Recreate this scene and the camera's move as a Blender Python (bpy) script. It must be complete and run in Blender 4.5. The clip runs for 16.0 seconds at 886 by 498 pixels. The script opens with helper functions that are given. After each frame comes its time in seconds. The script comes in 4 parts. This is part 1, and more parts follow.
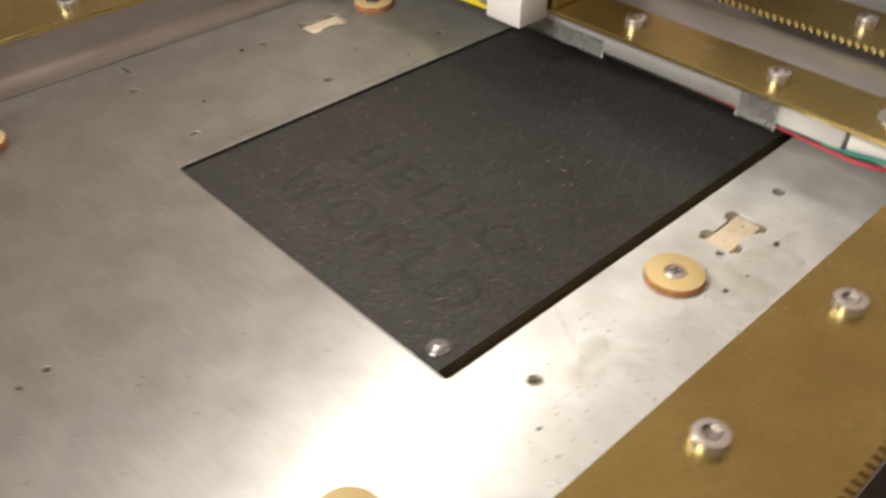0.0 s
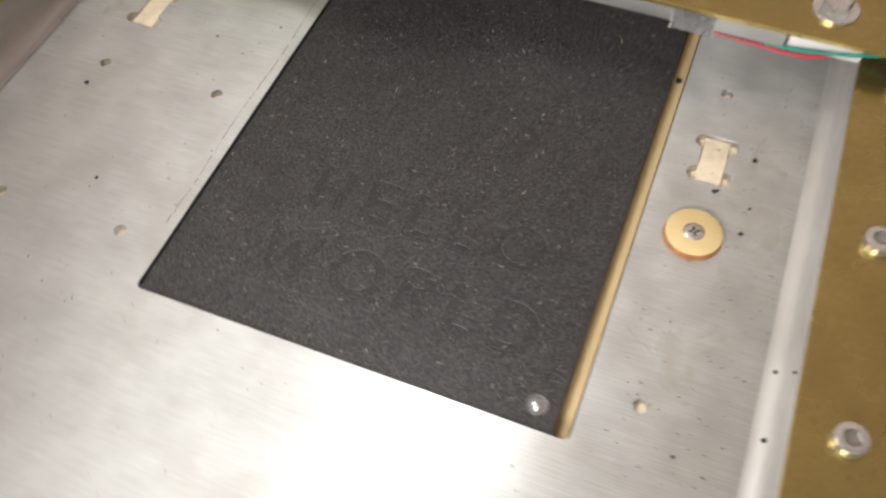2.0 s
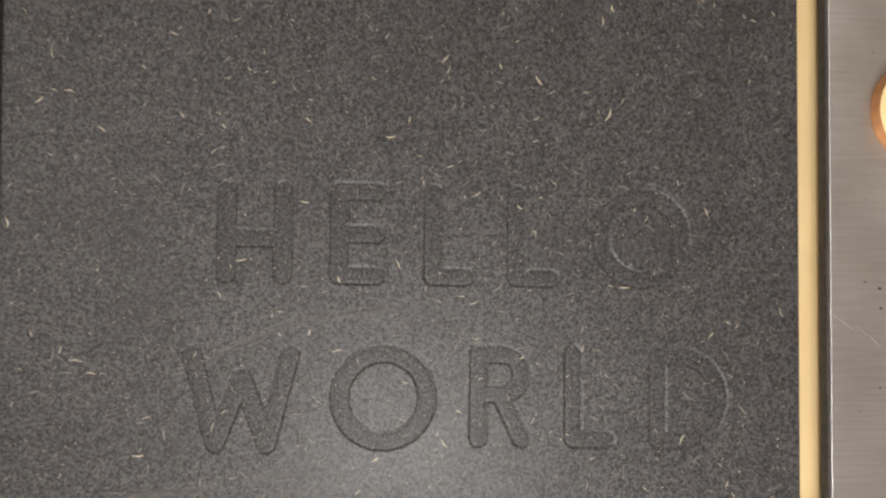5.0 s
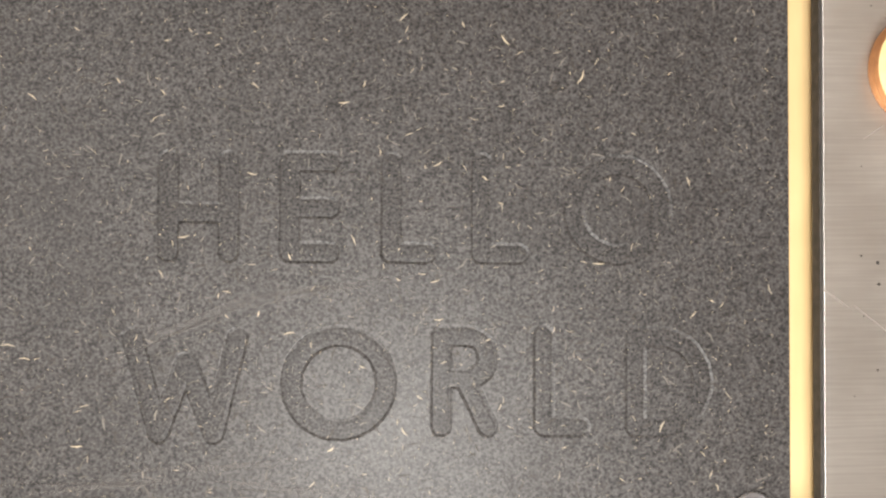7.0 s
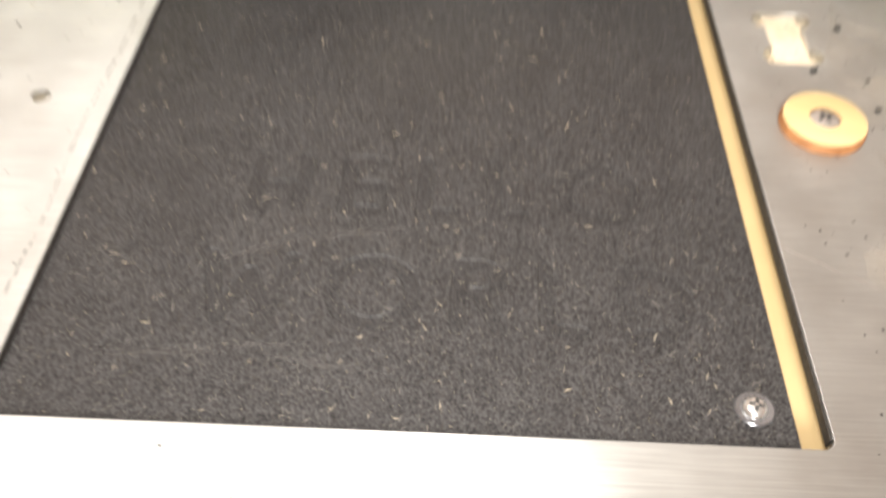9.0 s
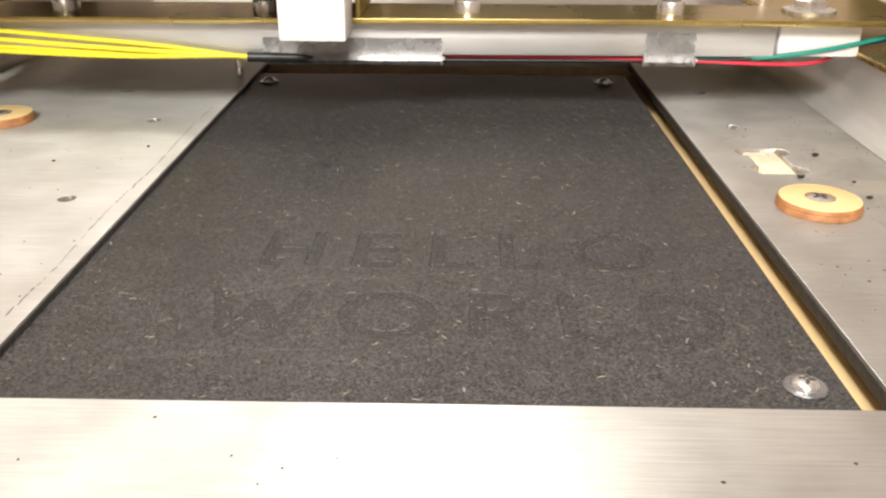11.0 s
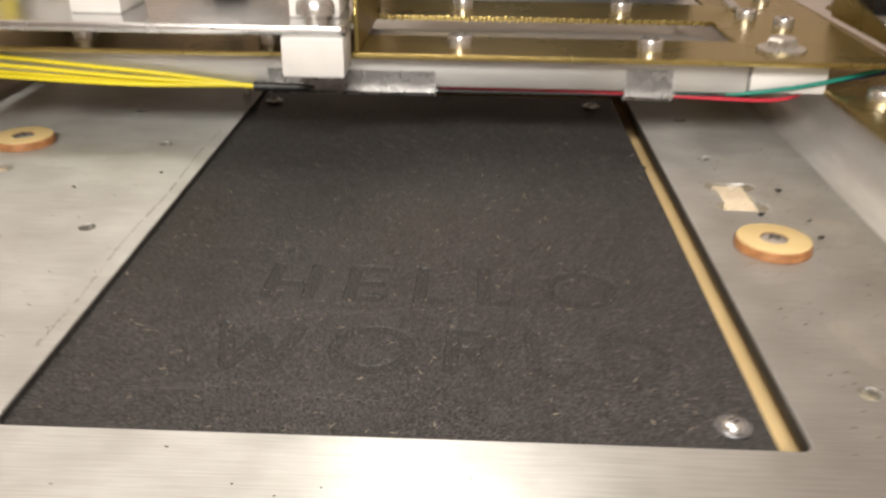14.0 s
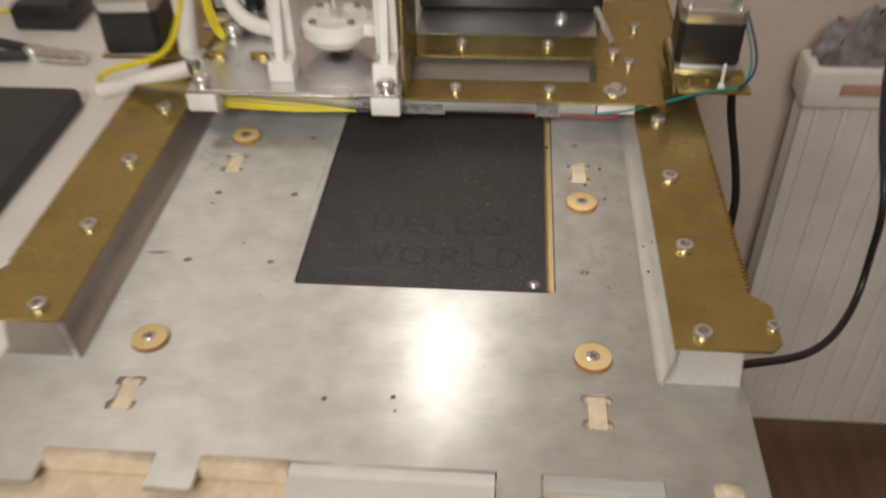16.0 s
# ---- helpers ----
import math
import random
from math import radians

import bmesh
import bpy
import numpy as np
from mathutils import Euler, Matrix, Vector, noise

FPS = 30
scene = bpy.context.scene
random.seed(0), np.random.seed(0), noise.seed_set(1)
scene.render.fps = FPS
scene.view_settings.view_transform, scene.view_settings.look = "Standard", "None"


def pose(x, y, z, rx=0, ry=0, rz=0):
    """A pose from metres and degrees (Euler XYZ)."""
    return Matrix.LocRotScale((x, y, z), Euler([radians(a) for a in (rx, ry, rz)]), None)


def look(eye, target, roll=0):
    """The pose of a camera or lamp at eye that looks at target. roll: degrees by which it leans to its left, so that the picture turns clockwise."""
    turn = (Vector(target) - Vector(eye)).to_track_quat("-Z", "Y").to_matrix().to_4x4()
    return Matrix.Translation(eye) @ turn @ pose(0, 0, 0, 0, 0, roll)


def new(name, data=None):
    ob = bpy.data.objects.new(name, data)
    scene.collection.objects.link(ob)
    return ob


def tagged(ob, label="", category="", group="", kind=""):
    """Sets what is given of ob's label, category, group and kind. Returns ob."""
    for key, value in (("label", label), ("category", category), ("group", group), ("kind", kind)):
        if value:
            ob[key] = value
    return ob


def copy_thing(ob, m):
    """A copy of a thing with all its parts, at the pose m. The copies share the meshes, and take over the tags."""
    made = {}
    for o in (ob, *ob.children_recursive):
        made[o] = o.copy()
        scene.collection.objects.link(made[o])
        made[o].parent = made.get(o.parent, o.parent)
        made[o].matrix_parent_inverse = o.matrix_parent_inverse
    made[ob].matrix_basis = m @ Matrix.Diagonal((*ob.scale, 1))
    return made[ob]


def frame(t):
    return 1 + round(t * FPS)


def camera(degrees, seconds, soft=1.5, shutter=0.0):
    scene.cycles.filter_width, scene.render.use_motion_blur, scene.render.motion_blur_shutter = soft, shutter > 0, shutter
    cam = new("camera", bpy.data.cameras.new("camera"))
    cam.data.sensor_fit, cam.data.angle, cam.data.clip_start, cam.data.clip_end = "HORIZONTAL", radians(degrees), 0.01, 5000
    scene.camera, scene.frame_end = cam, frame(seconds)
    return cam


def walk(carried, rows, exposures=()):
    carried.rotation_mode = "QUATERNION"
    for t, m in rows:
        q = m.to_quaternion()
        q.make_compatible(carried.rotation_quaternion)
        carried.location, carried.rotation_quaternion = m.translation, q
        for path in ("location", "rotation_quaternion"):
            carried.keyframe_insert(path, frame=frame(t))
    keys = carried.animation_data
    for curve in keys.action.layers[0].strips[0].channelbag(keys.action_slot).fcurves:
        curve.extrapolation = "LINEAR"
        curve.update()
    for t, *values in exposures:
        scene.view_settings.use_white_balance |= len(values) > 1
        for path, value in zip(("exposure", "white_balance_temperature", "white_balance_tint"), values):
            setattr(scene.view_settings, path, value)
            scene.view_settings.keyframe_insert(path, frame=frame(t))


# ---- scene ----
cam = camera(54.58, 16.0, soft=2.3, shutter=0.8)
PATH = [
    (0.0, 0.1841, -0.2111, 0.1710, 51.15, 0.15, 46.94),
    (0.5, 0.1673, -0.2379, 0.1882, 47.47, 0.59, 42.22),
    (1.0, 0.1619, -0.2489, 0.2056, 44.88, -0.53, 35.42),
    (1.5, 0.1261, -0.2266, 0.2174, 38.99, 0.99, 30.02),
    (2.0, 0.0743, -0.1931, 0.2300, 32.80, 1.46, 21.54),
    (2.5, 0.0346, -0.1529, 0.2266, 24.28, 1.66, 15.37),
    (3.0, -0.0155, -0.1068, 0.2125, 18.62, -2.35, 5.05),
    (3.5, -0.0248, -0.0810, 0.1970, 12.82, -3.27, 1.96),
    (4.0, -0.0227, -0.0649, 0.1793, 6.55, -4.87, 0.85),
    (4.5, -0.0099, -0.0560, 0.1578, 3.60, -3.43, -0.09),
    (4.7, -0.0110, -0.0525, 0.1503, 1.56, -5.03, 0.13),
    (6.8, 0.0001, -0.0541, 0.1335, 0.55, -3.58, -0.21),
    (7.0, -0.0005, -0.0537, 0.1342, 0.10, -3.88, -0.27),
    (7.5, -0.0015, -0.0580, 0.1340, 2.48, -3.40, -0.38),
    (8.0, 0.0020, -0.0836, 0.1350, 10.83, -2.12, -0.39),
    (8.5, 0.0063, -0.1233, 0.1330, 22.96, -1.17, 0.50),
    (9.0, 0.0076, -0.1724, 0.1254, 40.65, -0.78, 2.32),
    (9.5, 0.0011, -0.1981, 0.1091, 55.14, -0.53, 2.35),
    (9.7, 0.0011, -0.2035, 0.0961, 57.96, -0.63, 0.68),
    (11.8, 0.0068, -0.2100, 0.0727, 65.62, 0.00, 2.34),
    (12.0, 0.0065, -0.2082, 0.0727, 65.28, -0.06, 2.58),
    (12.5, 0.0074, -0.2079, 0.0727, 65.19, -0.08, 2.04),
    (13.0, 0.0063, -0.2081, 0.0744, 65.22, -0.20, 1.85),
    (13.5, 0.0058, -0.2085, 0.0753, 65.25, -0.38, 1.60),
    (14.0, 0.0109, -0.2211, 0.0940, 63.71, -0.67, 2.20),
    (14.5, 0.0172, -0.2539, 0.1362, 59.90, 0.36, 3.61),
    (15.0, 0.0242, -0.2913, 0.2003, 50.00, 0.57, 3.36),
    (15.5, 0.0303, -0.3440, 0.2743, 45.92, 0.53, 3.15),
    (16.0, 0.0439, -0.4412, 0.3099, 50.20, 1.15, 4.62),
]
EXPOSURES = [
    (0.0, 0.25, 6650, 10), (0.5, 0.0, 6650, 10), (1.0, -0.3, 6600, 10), (1.5, -0.15, 6600, 10), (2.0, 0.4, 6100, 10), (2.5, 0.9, 6050, 10), (3.0, 1.2, 6050, 10),
    (3.5, 1.15, 6050, 10), (4.0, 0.85, 6200, 10), (4.5, 0.6, 6200, 10), (7.0, 1.3, 6350, 10), (8.0, 1.0, 6450, 10), (9.0, 1.2, 6350, 10), (9.5, 1.55, 6400, 10),
    (12.0, 0.75, 6500, 10), (13.5, 0.65, 6500, 10), (14.0, 0.5, 6600, 10), (14.5, 0.52, 6600, 10), (15.0, -0.1, 6600, 10), (15.5, -0.15, 6550, 10), (16.0, -0.05, 6500, 10),
]
walk(cam, [(t, pose(*p)) for t, *p in PATH], EXPOSURES)

# ---- light: the phone torch over the bed, a ceiling lamp, and an added front fill ----
world = bpy.data.worlds.new("room_dusk")
scene.world = world
world.use_nodes = True
world.node_tree.nodes["Background"].inputs[0].default_value = (0.9, 0.85, 0.78, 1)
world.node_tree.nodes["Background"].inputs[1].default_value = 0.02
torch = bpy.data.lights.new("torch", "SPOT")
torch.energy, torch.shadow_soft_size, torch.color = 0.64, 0.012, (1.0, 0.95, 0.88)
torch.spot_size, torch.spot_blend = radians(130), 1.0
new("torch", torch).matrix_basis = look((0.004, -0.118, 0.152), (0.004, -0.05, 0.0))
# first the ceiling lamp; second a front fill added without a known source
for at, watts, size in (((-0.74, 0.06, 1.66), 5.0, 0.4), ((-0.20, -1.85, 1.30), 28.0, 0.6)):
    lamp = bpy.data.lights.new("unseen_lamp", "AREA")
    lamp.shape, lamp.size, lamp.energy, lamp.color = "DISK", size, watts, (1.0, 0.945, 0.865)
    new("unseen_lamp", lamp).matrix_basis = look(at, (0.1, 0.1, -0.1))

mm = 0.001
TAU = 2 * math.pi


# ---- materials ----
def material(name, base, rough=0.5, metal=0.0, second=None, fine=900.0, coarse=40.0, amount=0.5, bump=0.1, bump_scale=1500.0,
             stretch=(1, 1, 1), rough_var=0.1, aniso=0.0, along=(1, 0, 0), stain=0.0, stain_col=(0.2, 0.17, 0.13)):
    m = bpy.data.materials.new(name)
    m.use_nodes = True
    nt = m.node_tree
    n, l = nt.nodes, nt.links
    b = n["Principled BSDF"]
    tc = n.new("ShaderNodeTexCoord")
    mp = n.new("ShaderNodeMapping")
    mp.inputs["Scale"].default_value = stretch
    l.new(tc.outputs["Object"], mp.inputs["Vector"])

    def noise_tex(scale, detail=4.0, even=False):
        t = n.new("ShaderNodeTexNoise")
        t.inputs["Scale"].default_value, t.inputs["Detail"].default_value = scale, detail
        l.new(tc.outputs["Object"] if even else mp.outputs[0], t.inputs["Vector"])
        return t

    def mixed(kind, fac, a, c):
        x = n.new("ShaderNodeMix")
        x.data_type, x.blend_type = "RGBA", kind
        for sock, v in ((x.inputs[0], fac), (x.inputs[6], a), (x.inputs[7], c)):
            if hasattr(v, "links"):
                l.new(v, sock)
            else:
                sock.default_value = v if not isinstance(v, tuple) else (*v, 1)[:4]
        return x.outputs[2]

    f1, f2 = noise_tex(fine), noise_tex(coarse, 6.0, True)
    r1 = n.new("ShaderNodeValToRGB")
    r1.color_ramp.elements[0].position, r1.color_ramp.elements[1].position = 0.35, 0.65
    l.new(f1.outputs[0], r1.inputs[0])
    second = second or tuple(c * 0.7 for c in base)
    half = n.new("ShaderNodeMath")
    half.operation = "MULTIPLY"
    half.inputs[1].default_value = amount
    l.new(r1.outputs[0], half.inputs[0])
    col = mixed("MIX", half.outputs[0], base, second)
    r2 = n.new("ShaderNodeValToRGB")
    r2.color_ramp.elements[0].position, r2.color_ramp.elements[1].position = 0.3, 0.72
    r2.color_ramp.elements[0].color, r2.color_ramp.elements[1].color = (0.86, 0.86, 0.86, 1), (1.08, 1.08, 1.08, 1)
    l.new(f2.outputs[0], r2.inputs[0])
    col = mixed("MULTIPLY", 0.8, col, r2.outputs[0])
    if stain:
        s = noise_tex(coarse * 0.6, 9.0, True)
        r3 = n.new("ShaderNodeValToRGB")
        r3.color_ramp.elements[0].position, r3.color_ramp.elements[1].position = 0.52, 0.68
        l.new(s.outputs[0], r3.inputs[0])
        sm = n.new("ShaderNodeMath")
        sm.operation = "MULTIPLY"
        sm.inputs[1].default_value = stain
        l.new(r3.outputs[0], sm.inputs[0])
        col = mixed("MIX", sm.outputs[0], col, stain_col)
    l.new(col, b.inputs["Base Color"])
    b.inputs["Metallic"].default_value = metal
    rr = n.new("ShaderNodeMapRange")
    rr.inputs[3].default_value, rr.inputs[4].default_value = max(0.03, rough - rough_var), min(1, rough + rough_var)
    l.new(f2.outputs[0], rr.inputs[0])
    l.new(rr.outputs[0], b.inputs["Roughness"])
    if aniso:
        b.inputs["Anisotropic"].default_value = aniso
        v = n.new("ShaderNodeCombineXYZ")
        for i in range(3):
            v.inputs[i].default_value = along[i]
        l.new(v.outputs[0], b.inputs["Tangent"])
    if bump:
        fb = noise_tex(bump_scale, 3.0)
        bp = n.new("ShaderNodeBump")
        bp.inputs["Strength"].default_value, bp.inputs["Distance"].default_value = bump, 0.0004
        l.new(fb.outputs[0], bp.inputs["Height"])
        l.new(bp.outputs[0], b.inputs["Normal"])
    return m


ALU = material("brushed_aluminium", (0.68, 0.69, 0.67), 0.47, 0.94, (0.56, 0.56, 0.55), 2200, 60, 0.75, 0.10, 2600, (0.03, 1, 1), 0.06, 0.76, (0, 1, 0),
               stain=0.32, stain_col=(0.44, 0.41, 0.37))
ALU_SIDE = material("bent_aluminium", (0.72, 0.71, 0.69), 0.44, 0.62, (0.62, 0.61, 0.59), 500, 25, 0.5, 0.05, 700, (1, 0.15, 1), 0.08)
ALU_TUBE = material("satin_aluminium_tube", (0.72, 0.72, 0.71), 0.48, 0.86, (0.62, 0.62, 0.62), 600, 30, 0.4, 0.05, 800, (0.1, 1, 1), 0.08)
# the metal of ALU_SIDE with a brown reflection put into the colour
ALU_BROWN_REFLECTION = material("bent_aluminium_brown_reflection", (0.46, 0.42, 0.39), 0.45, 0.82, (0.36, 0.32, 0.29), 500, 25, 0.6, 0.05, 700, (1, 0.06, 0.3), 0.08)
ALU_BRIGHT = material("bright_aluminium", (0.72, 0.72, 0.72), 0.3, 0.95, (0.62, 0.62, 0.62), 600, 30, 0.4, 0.04, 800, (0.15, 1, 1), 0.06)
BRASS = material("brass_sheet", (0.47, 0.37, 0.14), 0.28, 0.88, (0.39, 0.29, 0.10), 500, 30, 0.5, 0.03, 700, (1, 1, 1), 0.09,
                 stain=0.5, stain_col=(0.30, 0.21, 0.07))
POLISHED = material("polished_aluminium", (0.74, 0.74, 0.74), 0.27, 0.97, (0.66, 0.66, 0.66), 700, 40, 0.4, 0.02, 900, (0.15, 1, 1), 0.05)
STEEL = material("zinc_plated_steel", (0.80, 0.79, 0.77), 0.27, 0.88, (0.66, 0.64, 0.62), 900, 120, 0.4, 0.03, 1500)
STEEL_DARK = material("dark_screw_steel", (0.34, 0.35, 0.37), 0.26, 0.85, (0.24, 0.24, 0.26), 900, 120, 0.4, 0.03, 1500)
SOCKET = material("socket_steel", (0.48, 0.46, 0.43), 0.30, 0.85, (0.30, 0.29, 0.27), 900, 120, 0.4, 0.03, 1500)
RECESS_SHADE = material("screw_recess_shade", (0.12, 0.12, 0.12), 0.5, 0.6, (0.03, 0.03, 0.03), 900, 120)
TAB = material("bare_plywood", (0.82, 0.71, 0.54), 0.6, 0.0, (0.70, 0.57, 0.40), 300, 90, 0.7, 0.2, 700, stain=0.4, stain_col=(0.50, 0.38, 0.24))
PLY = material("pale_plywood", (0.74, 0.57, 0.29), 0.6, 0.0, (0.65, 0.48, 0.22), 260, 30, 0.7, 0.12, 700, (0.15, 1, 1))
PLY_STRIP = material("plywood_edge_strip", (0.62, 0.46, 0.24), 0.6, 0.0, (0.54, 0.39, 0.19), 260, 40, 0.6, 0.12, 700, (1, 0.15, 1))
BURNT = material("laser_burnt_wood", (0.42, 0.19, 0.07), 0.6, 0.0, (0.22, 0.09, 0.03), 400, 90, 0.7, 0.2, 800)
MDF = material("black_mdf", (0.074, 0.071, 0.071), 0.46, 0.0, (0.004, 0.0038, 0.0038), 2300, 90, 1.0, 0.10, 2960, (1, 1, 1), 0.06,
               stain=0.3, stain_col=(0.026, 0.024, 0.024))
MDF_CUT = material("cut_black_mdf", (0.064, 0.061, 0.061), 0.50, 0.0, (0.005, 0.0047, 0.0047), 2300, 90, 1.0, 0.12, 2960)
MDF_CUT.node_tree.nodes["Principled BSDF"].inputs["Specular IOR Level"].default_value = 0.30
MDF.node_tree.nodes["Principled BSDF"].inputs["Specular IOR Level"].default_value = 0.36
FIBRE = material("straw_fibre", (0.42, 0.34, 0.22), 0.7, 0.0, (0.18, 0.15, 0.11), 300, 60, 0.9, 0.0)
WHITE = material("white_printed_plastic", (0.80, 0.78, 0.76), 0.45, 0.0, (0.72, 0.7, 0.68), 300, 50, 0.4, 0.12, 1200, (0.1, 0.1, 1))
BLACK = material("black_plastic", (0.018, 0.018, 0.020), 0.38, 0.0, (0.03, 0.03, 0.03), 400, 60, 0.5, 0.1, 1500)
MOTOR = material("black_motor_paint", (0.015, 0.015, 0.017), 0.33, 0.0, (0.025, 0.025, 0.025), 400, 60, 0.5, 0.06, 1500)
CRUMB = material("black_crumb", (0.012, 0.011, 0.010), 0.8, 0.0, (0.03, 0.025, 0.02), 800, 100)
YELLOW = material("yellow_wire", (0.78, 0.66, 0.02), 0.4, 0.0, (0.7, 0.58, 0.02), 300, 60, 0.4, 0.0)
RED = material("red_wire", (0.62, 0.03, 0.06), 0.4, 0.0, None, 300, 60, 0.3, 0.0)
GREEN = material("teal_wire", (0.01, 0.26, 0.20), 0.4, 0.0, None, 300, 60, 0.3, 0.0)
BLUE = material("blue_wire", (0.02, 0.03, 0.16), 0.4, 0.0, None, 300, 60, 0.3, 0.0)
CABLE = material("black_cable", (0.012, 0.012, 0.013), 0.42, 0.0, None, 300, 60, 0.3, 0.0)
FRAY = material("frayed_threads", (0.78, 0.78, 0.77), 0.5, 0.0, (0.60, 0.60, 0.60), 900, 200)
TAPE = material("cloth_tape", (0.58, 0.58, 0.58), 0.28, 0.55, (0.42, 0.42, 0.42), 1600, 200, 0.7, 0.4, 2200)
PAINT_WALL = material("pinkish_wall_paint", (0.62, 0.52, 0.46), 0.8, 0.0, (0.58, 0.48, 0.42), 60, 4, 0.5, 0.1, 200)
RADIATOR = material("white_radiator_enamel", (0.74, 0.72, 0.68), 0.4, 0.0, (0.68, 0.66, 0.62), 60, 8, 0.4, 0.03, 100, stain=0.35, stain_col=(0.45, 0.42, 0.38))
DESK = material("white_desk_laminate", (0.84, 0.83, 0.80), 0.42, 0.0, (0.80, 0.79, 0.76), 120, 8, 0.4, 0.04, 300)
FLOOR = material("brown_wood_floor", (0.20, 0.11, 0.07), 0.5, 0.0, (0.13, 0.07, 0.04), 40, 5, 0.7, 0.1, 120, (1, 0.15, 1))
SLATE = material("dark_grey_slab", (0.035, 0.036, 0.040), 0.5, 0.0, (0.05, 0.05, 0.05), 300, 20, 0.5, 0.1, 600)
PAPER = material("white_sheet", (0.82, 0.80, 0.78), 0.6, 0.0, None, 120, 10, 0.2, 0.02, 300)
LABEL = material("printed_label", (0.75, 0.75, 0.75), 0.5, 0.0, None, 120, 10, 0.2, 0.0)
CLEAR = bpy.data.materials.new("clear_acrylic")
CLEAR.use_nodes = True
CLEAR.node_tree.nodes["Principled BSDF"].inputs["Base Color"].default_value = (0.92, 0.94, 0.95, 1)
CLEAR.node_tree.nodes["Principled BSDF"].inputs["Roughness"].default_value = 0.08
CLEAR.node_tree.nodes["Principled BSDF"].inputs["Transmission Weight"].default_value = 0.6


# ---- mesh helpers ----
def finish(name, me, mat, parent=None, label="", at=None, smooth=None):
    me.materials.clear()
    me.materials.append(mat)
    if smooth is not None:
        me.polygons.foreach_set("use_smooth", [True] * len(me.polygons))
        me.set_sharp_from_angle(angle=radians(smooth))
    ob = new(name, me)
    if parent is not None:
        ob.parent = parent
    if at is not None:
        ob.matrix_basis = at if isinstance(at, Matrix) else Matrix.Translation(at)
    if label:
        ob["label"] = label
    return ob


def part(name, bm, mat, parent=None, label="", at=None, smooth=35):
    me = bpy.data.meshes.new(name)
    bm.normal_update()
    bm.to_mesh(me)
    bm.free()
    return finish(name, me, mat, parent, label, at, smooth)


def empty(name, at=(0, 0, 0), turn=0.0):
    ob = new(name)
    ob.matrix_basis = pose(*at, 0, 0, turn)
    ob.empty_display_size = 0.01
    return ob


def box(x0, x1, y0, y1, z0, z1, bevel=0.0005, seg=2, bm=None):
    bm = bm or bmesh.new()
    m = Matrix.Translation(((x0 + x1) / 2, (y0 + y1) / 2, (z0 + z1) / 2)) @ Matrix.Diagonal((abs(x1 - x0), abs(y1 - y0), abs(z1 - z0), 1))
    got = bmesh.ops.create_cube(bm, size=1, matrix=m)
    if bevel:
        edges = list({e for v in got["verts"] for e in v.link_edges})
        bmesh.ops.bevel(bm, geom=edges, offset=bevel, segments=seg, profile=0.5, affect="EDGES")
    return bm


def lathe(profile, seg=40, bm=None, at=(0, 0, 0)):
    """Rings of (radius, height); a radius of 0 closes the end."""
    bm = bm or bmesh.new()
    rings = []
    for r, z in profile:
        if r == 0:
            rings.append([bm.verts.new((at[0], at[1], at[2] + z))])
        else:
            rings.append([bm.verts.new((at[0] + r * math.cos(TAU * i / seg), at[1] + r * math.sin(TAU * i / seg), at[2] + z)) for i in range(seg)])
    for a, b in zip(rings, rings[1:]):
        for i in range(seg):
            j = (i + 1) % seg
            f = [a[i % len(a)], a[j % len(a)], b[j % len(b)], b[i % len(b)]]
            f = [v for k, v in enumerate(f) if v not in f[:k]]
            if len(f) > 2:
                bm.faces.new(f)
    bmesh.ops.recalc_face_normals(bm, faces=bm.faces)
    return bm


def from_curve(cu):
    ob = bpy.data.objects.new("shape", cu)
    scene.collection.objects.link(ob)
    bpy.context.view_layer.update()
    me = bpy.data.meshes.new_from_object(ob.evaluated_get(bpy.context.evaluated_depsgraph_get()))
    bpy.data.objects.remove(ob)
    bpy.data.curves.remove(cu)
    return me


def slab(outline, holes, z0, z1, bevel=0.0):
    """A sheet with holes through it."""
    cu = bpy.data.curves.new("shape", "CURVE")
    cu.dimensions, cu.fill_mode = "2D", "BOTH"
    cu.extrude, cu.bevel_depth, cu.offset, cu.bevel_resolution = (z1 - z0) / 2 - bevel, bevel, -bevel, 1
    for ring in (outline, *holes):
        sp = cu.splines.new("POLY")
        sp.points.add(len(ring) - 1)
        for p, (x, y) in zip(sp.points, ring):
            p.co = (x, y, 0, 1)
        sp.use_cyclic_u = True
    me = from_curve(cu)
    me.transform(Matrix.Translation((0, 0, (z0 + z1) / 2)))
    return me


def tube(points, r, smooth=True, seg=3):
    cu = bpy.data.curves.new("shape", "CURVE")
    cu.dimensions, cu.bevel_depth, cu.bevel_resolution, cu.use_fill_caps, cu.resolution_u = "3D", r, seg, True, 10
    sp = cu.splines.new("NURBS" if smooth else "POLY")
    sp.points.add(len(points) - 1)
    for p, co in zip(sp.points, points):
        p.co = (*co, 1)
    if smooth:
        sp.use_endpoint_u, sp.order_u = True, min(4, len(points))
    return from_curve(cu)


def circle(x, y, r, n=28):
    return [(x + r * math.cos(TAU * i / n), y + r * math.sin(TAU * i / n)) for i in range(n)]


def rounded(x0, x1, y0, y1, r, n=5):
    out = []
    for cx, cy, a in ((x1 - r, y1 - r, 0), (x0 + r, y1 - r, 90), (x0 + r, y0 + r, 180), (x1 - r, y0 + r, 270)):
        out += [(cx + r * math.cos(radians(a + 90 * i / n)), cy + r * math.sin(radians(a + 90 * i / n))) for i in range(n + 1)]
    return out


